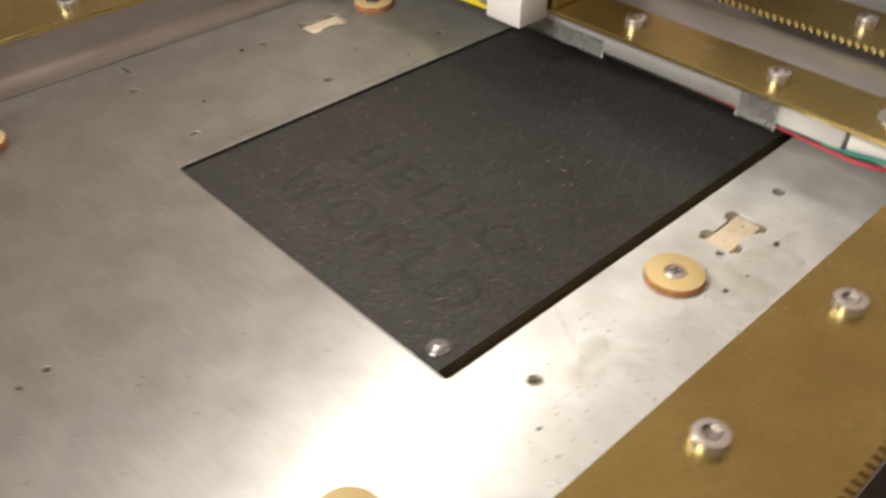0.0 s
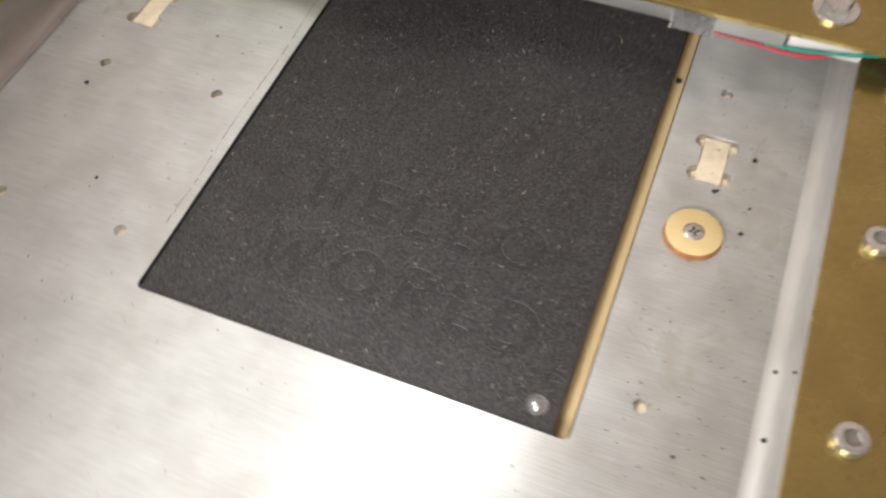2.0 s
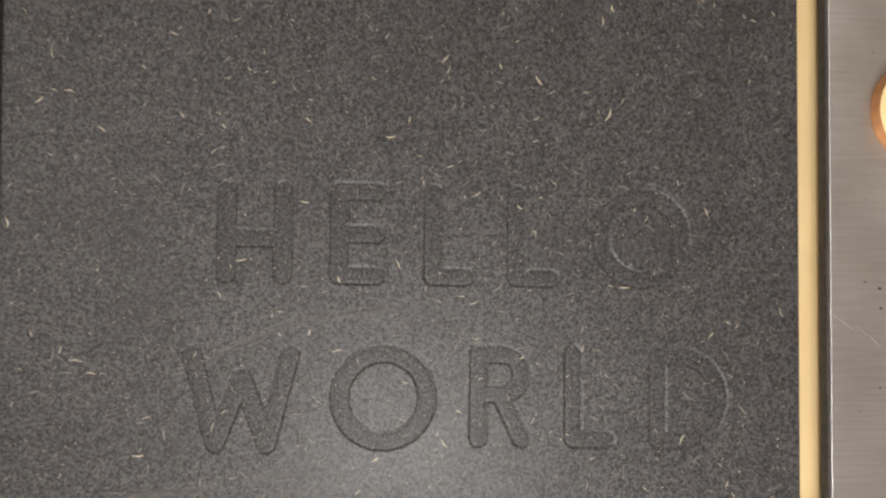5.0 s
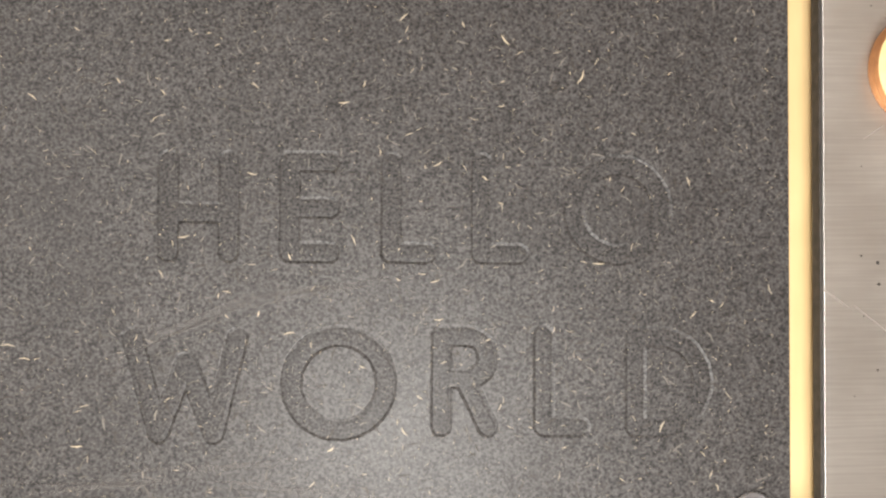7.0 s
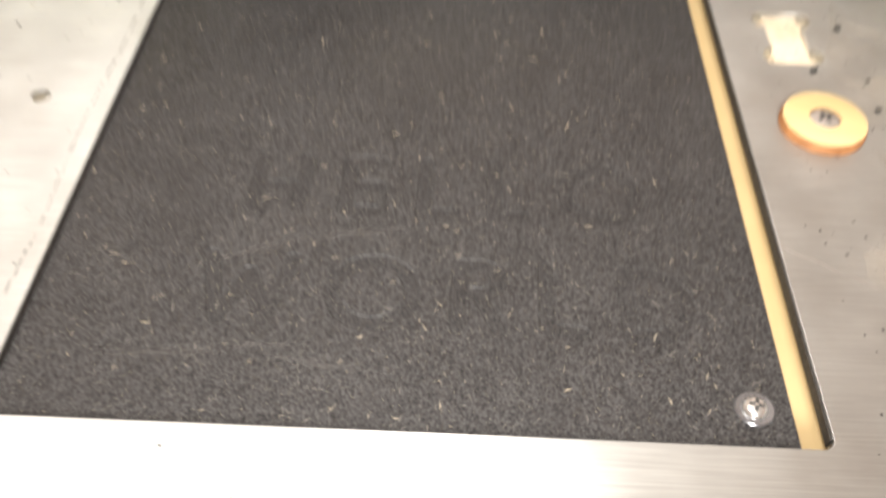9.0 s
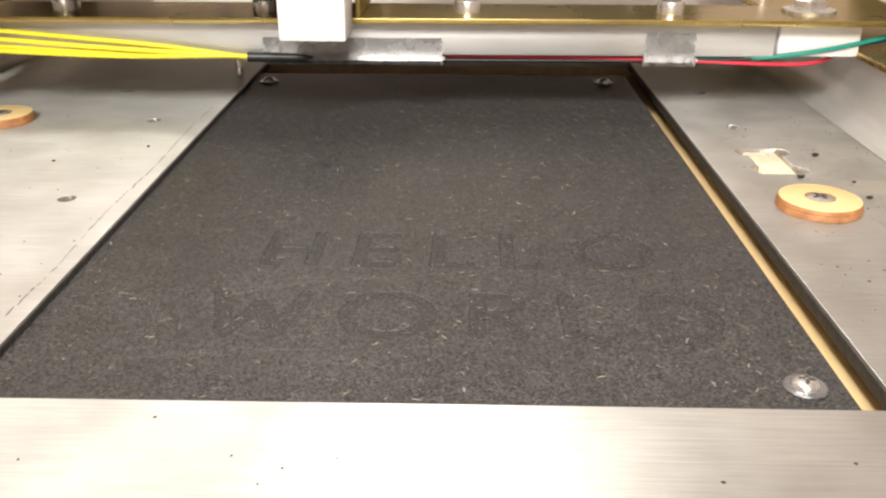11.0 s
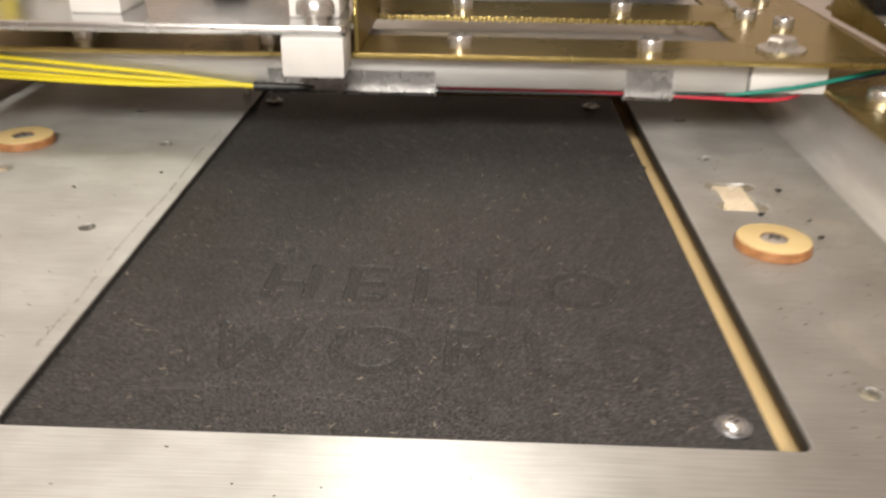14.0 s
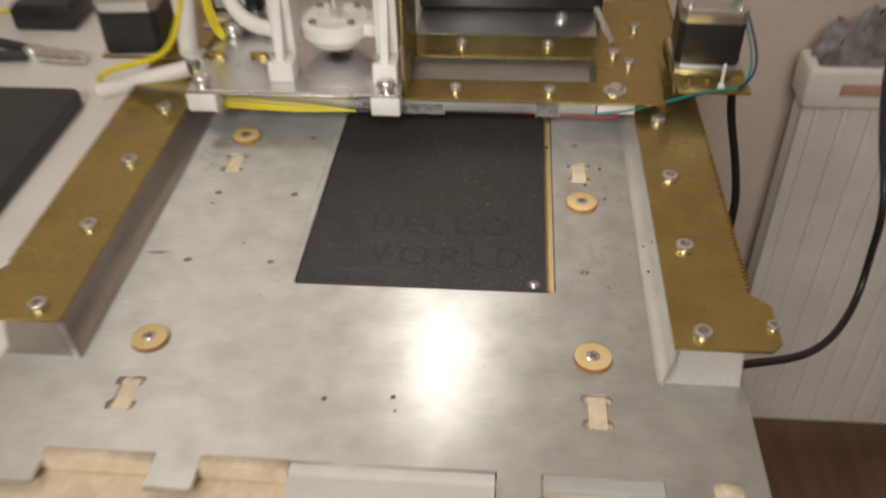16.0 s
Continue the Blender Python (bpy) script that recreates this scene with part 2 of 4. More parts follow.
def dogbone(x, y, w=0.0146, h=0.0206, waist=0.0090, r=0.0030):
    """An I-shaped slot with round ends, as a router cuts it for a tab."""
    half, out = [], []
    cx, cy = w / 2 - r, h / 2 - r
    half += [(cx + r * math.sin(radians(a)), cy + r * math.cos(radians(a))) for a in range(0, 181, 20)]
    half += [(waist / 2 + 0.0002, cy - r)] + [(waist / 2, cy - r - 0.0008)]
    up = half
    down = [(px, -py) for px, py in reversed(half)]
    side = up + down
    out = side + [(-px, -py) for px, py in side]
    return [(x + px, y + py) for px, py in out]


# ---- the bed: aluminium plate with bent-up sides ----
BED_X0, BED_X1, BED_BACK = -0.205, 0.157, 0.30
FRONT, TOE = -0.2185, -0.236
OPEN = (-0.0708, 0.0702, -0.1042, 0.128)
edge = [(BED_X0, BED_BACK), (BED_X0, TOE)]
for a, b in ((-0.158, -0.108), (-0.087, 0.043), (0.062, 0.114), (0.134, 0.146)):
    edge += [(a, TOE), (a, FRONT), (b, FRONT), (b, TOE)]
edge += [(BED_X1, TOE), (BED_X1, BED_BACK)]
SLOTS = [(0.0868, 0.0082), (-0.1340, 0.0082), (-0.1340, -0.1852), (0.0878, -0.1830)]
HOLES = [(-0.0874, -0.0239), (-0.0883, 0.0409), (0.0852, 0.0394), (0.0863, -0.0868), (-0.0872, -0.0876), (-0.1346, -0.0880),
         (-0.1350, -0.0243), (-0.0069, -0.1800), (-0.0390, -0.1830), (-0.1085, 0.0760), (0.0855, 0.0790)]
rings = [rounded(*OPEN, 0.002)] + [dogbone(*s) for s in SLOTS] + [circle(x, y, 0.0021 if y > -0.15 else 0.0013, 24) for x, y in HOLES]
bed = empty("machine_bed")
tagged(bed, "scuffed brushed aluminium bed plate with drilled holes and slots", "machine bed")
finish("plate", slab(edge, rings, -0.003, 0.0, 0.00012), ALU, bed)

EDGE_DARK = material("dark_cut_edge", (0.075, 0.068, 0.062), 0.5, 0.3, (0.03, 0.027, 0.025), 700, 60, 0.8, 0.3, 900)
# thin near-black strips line both long cut edges of the opening
part("cut_edge", box(OPEN[1] - 0.0004, OPEN[1] - 0.00005, OPEN[2] + 0.002, OPEN[3] - 0.002, -0.0030, -0.00035, 0.0001, 1), EDGE_DARK, bed, "near-black strip along the cut edge of the opening")
part("cut_edge", box(OPEN[0] + 0.00005, OPEN[0] + 0.0003, OPEN[2] + 0.002, OPEN[3] - 0.002, -0.0030, -0.00035, 0.0001, 1), EDGE_DARK, bed, "near-black strip along the cut edge of the opening")


def side_flange(sign, foot, wall, outer, y0, y1):
    """A bent-up side: a round bend out of the plate, an upright wall, and a flat top under the brass."""
    prof = [(foot, 0.0002)]
    r = abs(wall - foot)
    prof += [(foot + sign * r * math.sin(radians(a)), 0.0002 + r * (1 - math.cos(radians(a)))) for a in range(6, 91, 6)]
    prof += [(wall, 0.0170), (wall + sign * 0.0006, 0.0183), (outer, 0.0183), (outer, 0.0002)]
    bm = bmesh.new()
    a = [bm.verts.new((x, y0 - 0.0065 * (1 - z / 0.0183), z)) for x, z in prof]
    b = [bm.verts.new((x, y1, z)) for x, z in prof]
    n = len(prof)
    for i in range(n):
        bm.faces.new((a[i], a[(i + 1) % n], b[(i + 1) % n], b[i]))
    bm.faces.new(a), bm.faces.new(b)
    bmesh.ops.recalc_face_normals(bm, faces=bm.faces)
    return bm


part("side_flange", side_flange(1, 0.1166, 0.1252, 0.1545, -0.1575, 0.28), ALU_SIDE, bed, "bent-up aluminium side", smooth=30)
part("side_flange", side_flange(-1, -0.1640, -0.1722, -0.2020, -0.1575, 0.28), ALU_BROWN_REFLECTION, bed, "bent-up aluminium side with a brown reflection in its colour", smooth=30)
# bright tubes along the fold's end edge stand in for its highlight
for xa, xb in ((0.1254, 0.1185), (-0.1728, -0.1650)):
    finish("crease", tube([(xa, -0.1578, 0.0180), ((xa * 0.7 + xb * 0.3), -0.1612, 0.0085), (xb, -0.1660, 0.0004)], 0.0007), ALU_BRIGHT, bed, "crease at the end of the bend, its highlight put in as bright metal", smooth=60)

# plywood below, seen through the slots and the gap
base = empty("plywood_box")
tagged(base, "laser-cut pale plywood box with finger joints under the bed", "wooden box")
part("top_panel", box(-0.2, 0.152, -0.214, 0.28, -0.0120, -0.0070, 0.0004), PLY_STRIP, base)
fp = [(-0.2, -0.075), (0.155, -0.075), (0.155, -0.0045)]
for a, b in ((0.146, 0.134), (-0.0478, -0.087), (-0.108, -0.158)):
    fp += [(a, -0.0045), (a, 0.0012), (b, 0.0012), (b, -0.0045)]
fp += [(-0.2, -0.0045)]
me = slab(fp, [], 0.0, 0.0055, 0.0002)
me.transform(pose(0, -0.2192, 0, 90, 0, 0))
finish("front_panel", me, TAB, base)
part("side_panel", box(-0.2, -0.194, -0.219, 0.28, -0.075, -0.0122, 0.0004), PLY, base)
part("side_panel", box(0.1465, 0.152, -0.219, 0.28, -0.075, -0.0122, 0.0004), PLY, base)
finish("under_panel", slab([(-0.2, -0.214), (0.152, -0.214), (0.152, 0.28), (-0.2, 0.28)], [rounded(OPEN[0] - 0.004, OPEN[1] + 0.009, OPEN[2] - 0.001, OPEN[3] + 0.004, 0.001)], -0.0069, -0.0031), TAB, base)
for sx, sy in SLOTS:
    part("tab", box(sx - 0.0044, sx + 0.0044, sy - 0.0098, sy + 0.0099, -0.0069, -0.0009, 0.0004), TAB, base, "pale plywood tab in a slot")
part("step", box(-0.198, 0.158, -0.262, -0.2250, -0.075, -0.0080, 0.0005), TAB, base, "plywood ledge in front of the bed")

# ---- the engraved board ----
TOP = -0.0015
BX0, BX1, BY0, BY1 = -0.0704, 0.0652, -0.1039, 0.1085
STROKES = [
    [(-33.9, -39.6), (-34.1, -53.7)], [(-24.6, -39.6), (-24.8, -53.8)], [(-34.0, -47.6), (-24.7, -47.7)],
    [(-15.2, -39.7), (-15.4, -53.9)], [(-15.2, -39.7), (-9.0, -39.7)], [(-15.3, -46.9), (-9.1, -47.0)], [(-15.4, -53.9), (-9.2, -54.0)],
    [(0.6, -39.8), (0.5, -54.1), (6.0, -54.2)], [(14.9, -39.9), (14.8, -54.3), (20.8, -54.4)],
    [(-39.5, -67.0), (-35.7, -81.9), (-31.4, -71.0), (-27.2, -82.1), (-23.5, -67.3)],
    [(8.5, -67.3), (8.3, -81.6)], [(8.5, -67.3), (12.4, -67.4)], [(8.4, -74.0), (12.4, -74.1)], [(12.2, -74.3), (15.7, -81.8)],
    [(24.8, -67.4), (24.7, -81.9), (30.5, -82.1)], [(39.7, -67.8), (39.6, -82.3)], [(39.7, -67.8), (43.4, -67.9)], [(39.6, -82.3), (43.4, -82.4)],
]
# round letters: centre, radius, from and to in degrees
ARCS = [((36.9, -47.4), 7.2, 0, 360), ((-7.8, -74.5), 7.4, 0, 360), ((12.4, -70.75), 3.35, -90, 90), ((43.4, -75.15), 7.25, -90, 90)]
HALF = 1.62


def letter_depth(gx, gy):
    """How deep the cutter went at points given in millimetres."""
    dist = np.full(gx.shape, 99.0)
    for line in STROKES:
        for (ax, ay), (bx, by) in zip(line, line[1:]):
            dx, dy = bx - ax, by - ay
            t = np.clip(((gx - ax) * dx + (gy - ay) * dy) / (dx * dx + dy * dy), 0, 1)
            dist = np.minimum(dist, np.hypot(gx - ax - t * dx, gy - ay - t * dy))
    for (cx, cy), r, a0, a1 in ARCS:
        ang = np.degrees(np.arctan2(gy - cy, gx - cx))
        ok = np.ones(gx.shape, bool) if a1 - a0 == 360 else (ang >= a0) & (ang <= a1)
        dist = np.where(ok, np.minimum(dist, np.abs(np.hypot(gx - cx, gy - cy) - r)), dist)
    rough_edge = 0.11 * np.sin(gx * 5.1 + 2 * np.sin(gy * 3.7)) * np.sin(gy * 6.3 + gx * 2.9)
    wall = np.clip((HALF + rough_edge - dist) / 0.12, 0, 1)
    deep = np.clip(0.19 - 0.0010 * (gx + 40), 0.11, 0.19) * (1 + 0.45 * np.exp(-((HALF - 0.3 - dist) / 0.25) ** 2))
    return wall * deep


def engraved_top():
    xs = np.concatenate([[BX0 / mm], np.arange(-43.0, 54.01, 0.2), [BX1 / mm]])
    ys = np.concatenate([[BY0 / mm], np.arange(-86.0, -36.01, 0.2), [BY1 / mm]])
    gx, gy = np.meshgrid(xs, ys)
    z = TOP - letter_depth(gx, gy) * mm
    ny, nx = gx.shape
    verts = np.stack([gx * mm, gy * mm, z], -1).reshape(-1, 3)
    idx = np.arange(ny * nx).reshape(ny, nx)
    quads = np.stack([idx[:-1, :-1], idx[:-1, 1:], idx[1:, 1:], idx[1:, :-1]], -1).reshape(-1, 4)
    me = bpy.data.meshes.new("engraved_face")
    me.from_pydata(verts.tolist(), [], quads.tolist())
    me.update()
    d = letter_depth(gx, gy)
    cut = np.minimum(np.minimum(d[:-1, :-1], d[:-1, 1:]), np.minimum(d[1:, 1:], d[1:, :-1])) > 0.03
    return me, cut.reshape(-1)


board = empty("engraved_board")
tagged(board, "black fibreboard sheet engraved HELLO WORLD, screwed into the bed", "board")
face_mesh, cut = engraved_top()
face = finish("engraved_face", face_mesh, MDF, board, "black fibreboard face with cut letters", smooth=40)
face_mesh.materials.append(MDF_CUT)
face_mesh.polygons.foreach_set("material_index", cut.astype(np.int32))
part("body", box(BX0, BX1, BY0, BY1, -0.0069, TOP - 0.0010, 0.0), MDF, board)
# thin rim that closes the face to the body
bm = bmesh.new()
cs = [(BX0, BY0), (BX1, BY0), (BX1, BY1), (BX0, BY1)]
lo = [bm.verts.new((x, y, TOP - 0.0011)) for x, y in cs]
hi = [bm.verts.new((x, y, TOP)) for x, y in cs]
for i in range(4):
    bm.faces.new((lo[i], lo[(i + 1) % 4], hi[(i + 1) % 4], hi[i]))
part("rim", bm, MDF, board, smooth=None)


def fibres(count, small):
    """Long bent shreds, then short flecks, lying in the board's face."""
    rng = np.random.RandomState(7)
    n = count + small
    px, py = rng.uniform(BX0 + 0.001, BX1 - 0.001, n), rng.uniform(BY0 + 0.001, BY1 - 0.001, n)
    depth = letter_depth(px / mm, py / mm) * mm
    verts, faces = [], []
    for i in range(n):
        x, y, d = float(px[i]), float(py[i]), float(depth[i])
        if 0 < d < 0.00004:
            continue
        z, a, n0 = TOP - d, rng.uniform(0, math.pi), len(verts)
        ux, uy = math.cos(a), math.sin(a)
        if i >= count:
            ln, wd = rng.uniform(0.00008, 0.00026), rng.uniform(0.000025, 0.00006)
            verts += [(x + ux * ln, y + uy * ln, z + 0.00001), (x - uy * wd, y + ux * wd, z + 0.00002), (x - ux * ln, y - uy * ln, z + 0.00001), (x + uy * wd, y - ux * wd, z + 0.00002), (x, y, z + 0.00004)]
            faces += [(n0 + k, n0 + (k + 1) % 4, n0 + 4) for k in range(4)]
            continue
        big = rng.rand() ** 4
        ln, wd = 0.00014 + 0.00052 * rng.rand() ** 1.6 + 0.0006 * big ** 2, 0.00003 + 0.00004 * rng.rand() + 0.0001 * big ** 2
        bend = rng.uniform(-0.25, 0.25) * ln
        for s, off, w in ((-1, 0, 0.35), (0, bend, 1.0), (1, 0, 0.35)):
            for side in (-1, 1):
                verts.append((x + ux * s * ln - uy * (off + side * w * wd), y + uy * s * ln + ux * (off + side * w * wd), z + 0.00002))
            verts.append((x + ux * s * ln - uy * off, y + uy * s * ln + ux * off, z + 0.00005))
        for k in (0, 3):
            faces += [(n0 + k, n0 + k + 3, n0 + k + 5, n0 + k + 2), (n0 + k + 2, n0 + k + 5, n0 + k + 4, n0 + k + 1)]
    me = bpy.data.meshes.new("fibres")
    me.from_pydata(verts, [], faces)
    me.update()
    return me


nt = FIBRE.node_tree
nt.nodes["Principled BSDF"].inputs["Specular IOR Level"].default_value = 0.1
geo_in, shade = nt.nodes.new("ShaderNodeNewGeometry"), nt.nodes.new("ShaderNodeValToRGB")
shade.color_ramp.elements[0].color, shade.color_ramp.elements[1].color = (0.055, 0.050, 0.045, 1), (0.50, 0.43, 0.31, 1)
shade.color_ramp.elements[0].position = 0.40
mid = shade.color_ramp.elements.new(0.91)
mid.color = (0.16, 0.150, 0.135, 1)
nt.links.new(geo_in.outputs["Random Per Island"], shade.inputs[0])
nt.links.new(shade.outputs[0], nt.nodes["Principled BSDF"].inputs["Base Color"])
tagged(finish("fibre_fleck", fibres(16000, 45000), FIBRE, board, "pale straw fibres in the board"), kind="stuff")


# ---- fasteners ----
def cap_screw(name, at, r=0.0045, h=0.0031, label="zinc-plated socket cap screw in the brass strip", group="", mat=None):
    top = empty(name, at)
    s = r * 0.52
    bm = lathe([(r, 0), (r, h - 0.0006), (r - 0.0002, h - 0.0002), (r - 0.0007, h), (s, h)])
    head = part("head", bm, mat or STEEL, top)
    bm = lathe([(s * 1.02, h), (s, h - 0.0003), (s * 0.98, h - 0.0010), (s * 0.5, h - 0.0011), (0, h - 0.0012)], 6)
    part("socket", bm, mat or SOCKET, head, "hexagon socket", smooth=None)
    return tagged(top, label, "screw", group)


def cross_screw(name, at, r, dome, label, mat, group="", flange=0.0):
    top = empty(name, at, random.uniform(0, 90))
    if flange:
        part("flange", lathe([(flange, 0), (flange, 0.0002), (flange * 0.93, 0.00045), (flange * 0.80, 0.00042), (r * 0.9, 0.00030), (0, 0.00030)], 40), STEEL_DARK, top, "thin rolled flange under the head")
    bm = lathe([(r, 0), (r * 0.97, dome * 0.35), (r * 0.8, dome * 0.75), (r * 0.45, dome), (0, dome * 1.05)], 32)
    head = part("head", bm, mat, top)
    # dark flat faces on the dome stand in for the shaded cross recess
    bm = bmesh.new()
    z = dome * 1.02
    for k in range(4):
        a = TAU * k / 4
        ux, uy = math.cos(a), math.sin(a)
        p = [(0.12, 0.5), (0.55, 0.35), (0.55, -0.35), (0.12, -0.5)]
        bm.faces.new([bm.verts.new((r * (s * ux - 0.3 * w * uy), r * (s * uy + 0.3 * w * ux), z + dome * 0.06 - dome * 0.20 * s + 0.00006)) for s, w in reversed(p)])
    part("cross_shade", bm, RECESS_SHADE, head, smooth=None)
    return tagged(top, label, "screw", group)


for x, y in ((0.0588, -0.0964), (-0.0646, 0.0957), (0.0560, 0.0972)):
    cross_screw("board_screw", (x, y, TOP + 0.0001), 0.0023, 0.0016, "flanged round-headed steel cross screw holding the black board", STEEL, "board screws", 0.0034)


def clamp_disc(x, y, turn):
    top = empty("clamp_disc", (x, y, 0.0), turn)
    r = 0.0091
    part("face", lathe([(0.0034, 0.0026), (r - 0.0003, 0.0026), (r - 0.0001, 0.0025)], 48), PLY, top, "pale laser-cut plywood face")
    part("rim", lathe([(r - 0.0001, 0.0025), (r + 0.0002, 0.0017), (r + 0.0001, 0.0014), (r + 0.0003, 0.0011), (r + 0.0003, 0.0001), (0.0034, 0.0001), (0.0034, 0.0026)], 48),
         BURNT, top, "scorched brown edge")
    tagged(top, "round plywood clamping disc with scorched edge screwed to the bed", "clamp disc", "plywood clamping discs")
    cross_screw("disc_screw", (x, y, 0.0021), 0.0034, 0.0008, "grey steel cross screw sunk in a plywood disc", STEEL, "disc screws")


for k, (x, y) in enumerate(((0.0871, -0.0248), (-0.1337, 0.0386), (0.0872, -0.1505), (-0.1341, -0.1504))):
    clamp_disc(x, y, 37 * k)

# ---- brass strips along both sides ----
BZ0, BZ1 = 0.0185, 0.0205


def toothed(x_edge, y0, y1, sign, pitch=0.0031, tall=0.0016):
    out, y = [], y0
    while y + pitch <= y1:
        out += [(x_edge, y), (x_edge, y + pitch * 0.35), (x_edge + sign * tall, y + pitch * 0.5), (x_edge + sign * tall, y + pitch * 0.85)]
        y += pitch
    return out


strip = empty("brass_strip")
tagged(strip, "flat brass strip with rack teeth bolted along the bed side", "brass strip", "brass side strips")
right = [(0.1223, -0.1597), (0.1668, -0.1597), (0.1718, -0.1540), (0.1718, -0.1290), (0.1640, -0.1225), (0.1622, -0.1195)]
right += toothed(0.1622, -0.118, 0.26, 1, tall=0.0022) + [(0.1622, 0.27), (0.1220, 0.27)]
finish("strip", slab(right, [], BZ0, BZ1, 0.0002), BRASS, strip, smooth=30)
strip = empty("brass_strip")
tagged(strip, "flat brass strip with rack teeth bolted along the bed side", "brass strip", "brass side strips")
left = [(-0.1717, -0.1600), (-0.1717, 0.27), (-0.2165, 0.27)] + toothed(-0.2165, -0.118, 0.26, -1)[::-1] + [(-0.2170, -0.1220), (-0.2240, -0.1290), (-0.2240, -0.1600)]
finish("strip", slab(left, [], BZ0, BZ1, 0.0002), BRASS, strip, smooth=30)
for y in (0.1650, 0.1020, 0.0392, -0.0239, -0.0872, -0.1507):
    cap_screw("cap_screw", (0.1360, y, BZ1), group="strip screws")
    cap_screw("cap_screw", (-0.1860, y, BZ1), group="strip screws")
cap_screw("cap_screw", (0.1695, -0.1440, BZ1), 0.0030, 0.0025, "small steel screw at the flared end of the brass strip", "strip screws")

# ---- cross beam ----
beam = empty("cross_beam")
tagged(beam, "square aluminium tube beam across the bed under brass", "beam")
part("tube", box(-0.172, 0.0975, 0.0480, 0.0690, 0.0187, 0.0284, 0.0006), ALU_TUBE, beam)
blk = empty("end_block")
tagged(blk, "white plastic block at the end of the beam", "plastic block")
part("block", box(0.0985, 0.1226, 0.0488, 0.0690, 0.0187, 0.0282, 0.0008), WHITE, blk)
GZ0, GZ1 = 0.0285, 0.0302
gantry = empty("gantry_plate")
tagged(gantry, "brass gantry plate with a long slot and rack teeth", "brass plate")
teeth = []
x = -0.158
while x < 0.094:
    teeth += [(x, 0.1040), (x + 0.0011, 0.1040), (x + 0.0015, 0.1024), (x + 0.0026, 0.1024)]
    x += 0.0031
out = [(-0.170, 0.0432), (0.1400, 0.0432), (0.1450, 0.20), (0.1030, 0.20), (0.1030, 0.137), (-0.170, 0.137)]
slot = [(-0.160, 0.0702), (0.0985, 0.0702), (0.0985, 0.1040)] + teeth[::-1] + [(-0.160, 0.1040)]
finish("plate", slab(out, [slot], GZ0, GZ1, 0.0002), BRASS, gantry, smooth=30)
rail = empty("guide_bar")
tagged(rail, "dull aluminium guide bar lying in the brass plate's slot", "bar")
part("bar", box(-0.158, 0.0966, 0.0780, 0.1035, 0.0145, 0.0255, 0.002, 3), material("dull_grey_aluminium", (0.50, 0.50, 0.51), 0.48, 0.88, (0.42, 0.42, 0.43), 500, 40, 0.5, 0.06, 800, (0.1, 1, 1), 0.08), rail)
for x in (0.0673, 0.0064, -0.0545, -0.1154):
    cap_screw("cap_screw", (x, 0.0558, GZ1), 0.0040, 0.0036, "steel socket cap screw in the brass gantry plate", "gantry screws")
    cap_screw("cap_screw", (x, 0.1206, GZ1), 0.0040, 0.0036, "steel socket cap screw in the brass gantry plate", "gantry screws")
for x, y, r in ((0.1120, 0.1090, 0.0040), (0.1215, 0.0950, 0.0036), (0.1300, 0.1500, 0.0036)):
    cap_screw("cap_screw", (x, y, GZ1), r, 0.0036, "steel socket cap screw in the brass gantry plate", "gantry screws")


def hex_bolt(at, r=0.0050, h=0.0036):
    top = empty("hex_bolt", at, 12)
    part("washer", lathe([(r * 1.55, 0), (r * 1.55, 0.0009), (r * 1.5, 0.0011), (r * 0.9, 0.0011)]), STEEL, top)
    part("head", lathe([(r * 1.02, 0.0011), (r * 1.02, h), (r * 0.86, h + 0.0007), (0, h + 0.0008)], 6), STEEL, top, smooth=None)
    return tagged(top, "steel hexagon bolt with a broad washer on the brass plate", "bolt")


hex_bolt((0.1096, 0.0585, GZ1))

# back of the gantry: aluminium plate and a black housing
rear = empty("rear_plate")
tagged(rear, "aluminium plate behind the brass gantry plate", "metal plate")
part("plate", box(-0.165, 0.1025, 0.138, 0.196, 0.0270, 0.0298, 0.0005), ALU_BRIGHT, rear)
cap_screw("cap_screw", (0.0780, 0.1660, 0.0298), 0.0045, 0.0042, "steel socket cap screw in the rear plate", "gantry screws")
house = empty("black_housing")
tagged(house, "black plastic housing standing behind the gantry", "housing")
part("shell", box(-0.030, 0.1090, 0.179, 0.240, 0.0300, 0.1000, 0.003, 3), BLACK, house)
part("lid", box(-0.026, 0.1050, 0.183, 0.236, 0.1000, 0.1030, 0.001), BLACK, house)
stay = empty("steel_stay")
tagged(stay, "bright steel stay beside the black housing", "metal stay")
part("bar", box(-0.0022, 0.0022, -0.002, 0.03, 0, 0.0025, 0.0006), STEEL, stay)
stay.matrix_basis = pose(0.1115, 0.128, 0.0302, 28, 0, 24)

# ---- tool carriage ----
CX0, CX1, CZ0, CZ1 = -0.1640, -0.0262, 0.0385, 0.0414
car = empty("carriage_plate")
tagged(car, "polished aluminium carriage plate with a bright front edge", "metal plate")
finish("plate", slab(rounded(CX0, CX1, 0.0275, 0.118, 0.002), [circle(-0.0755, 0.088, 0.005)], CZ0, CZ1, 0.0009), POLISHED, car, smooth=35)
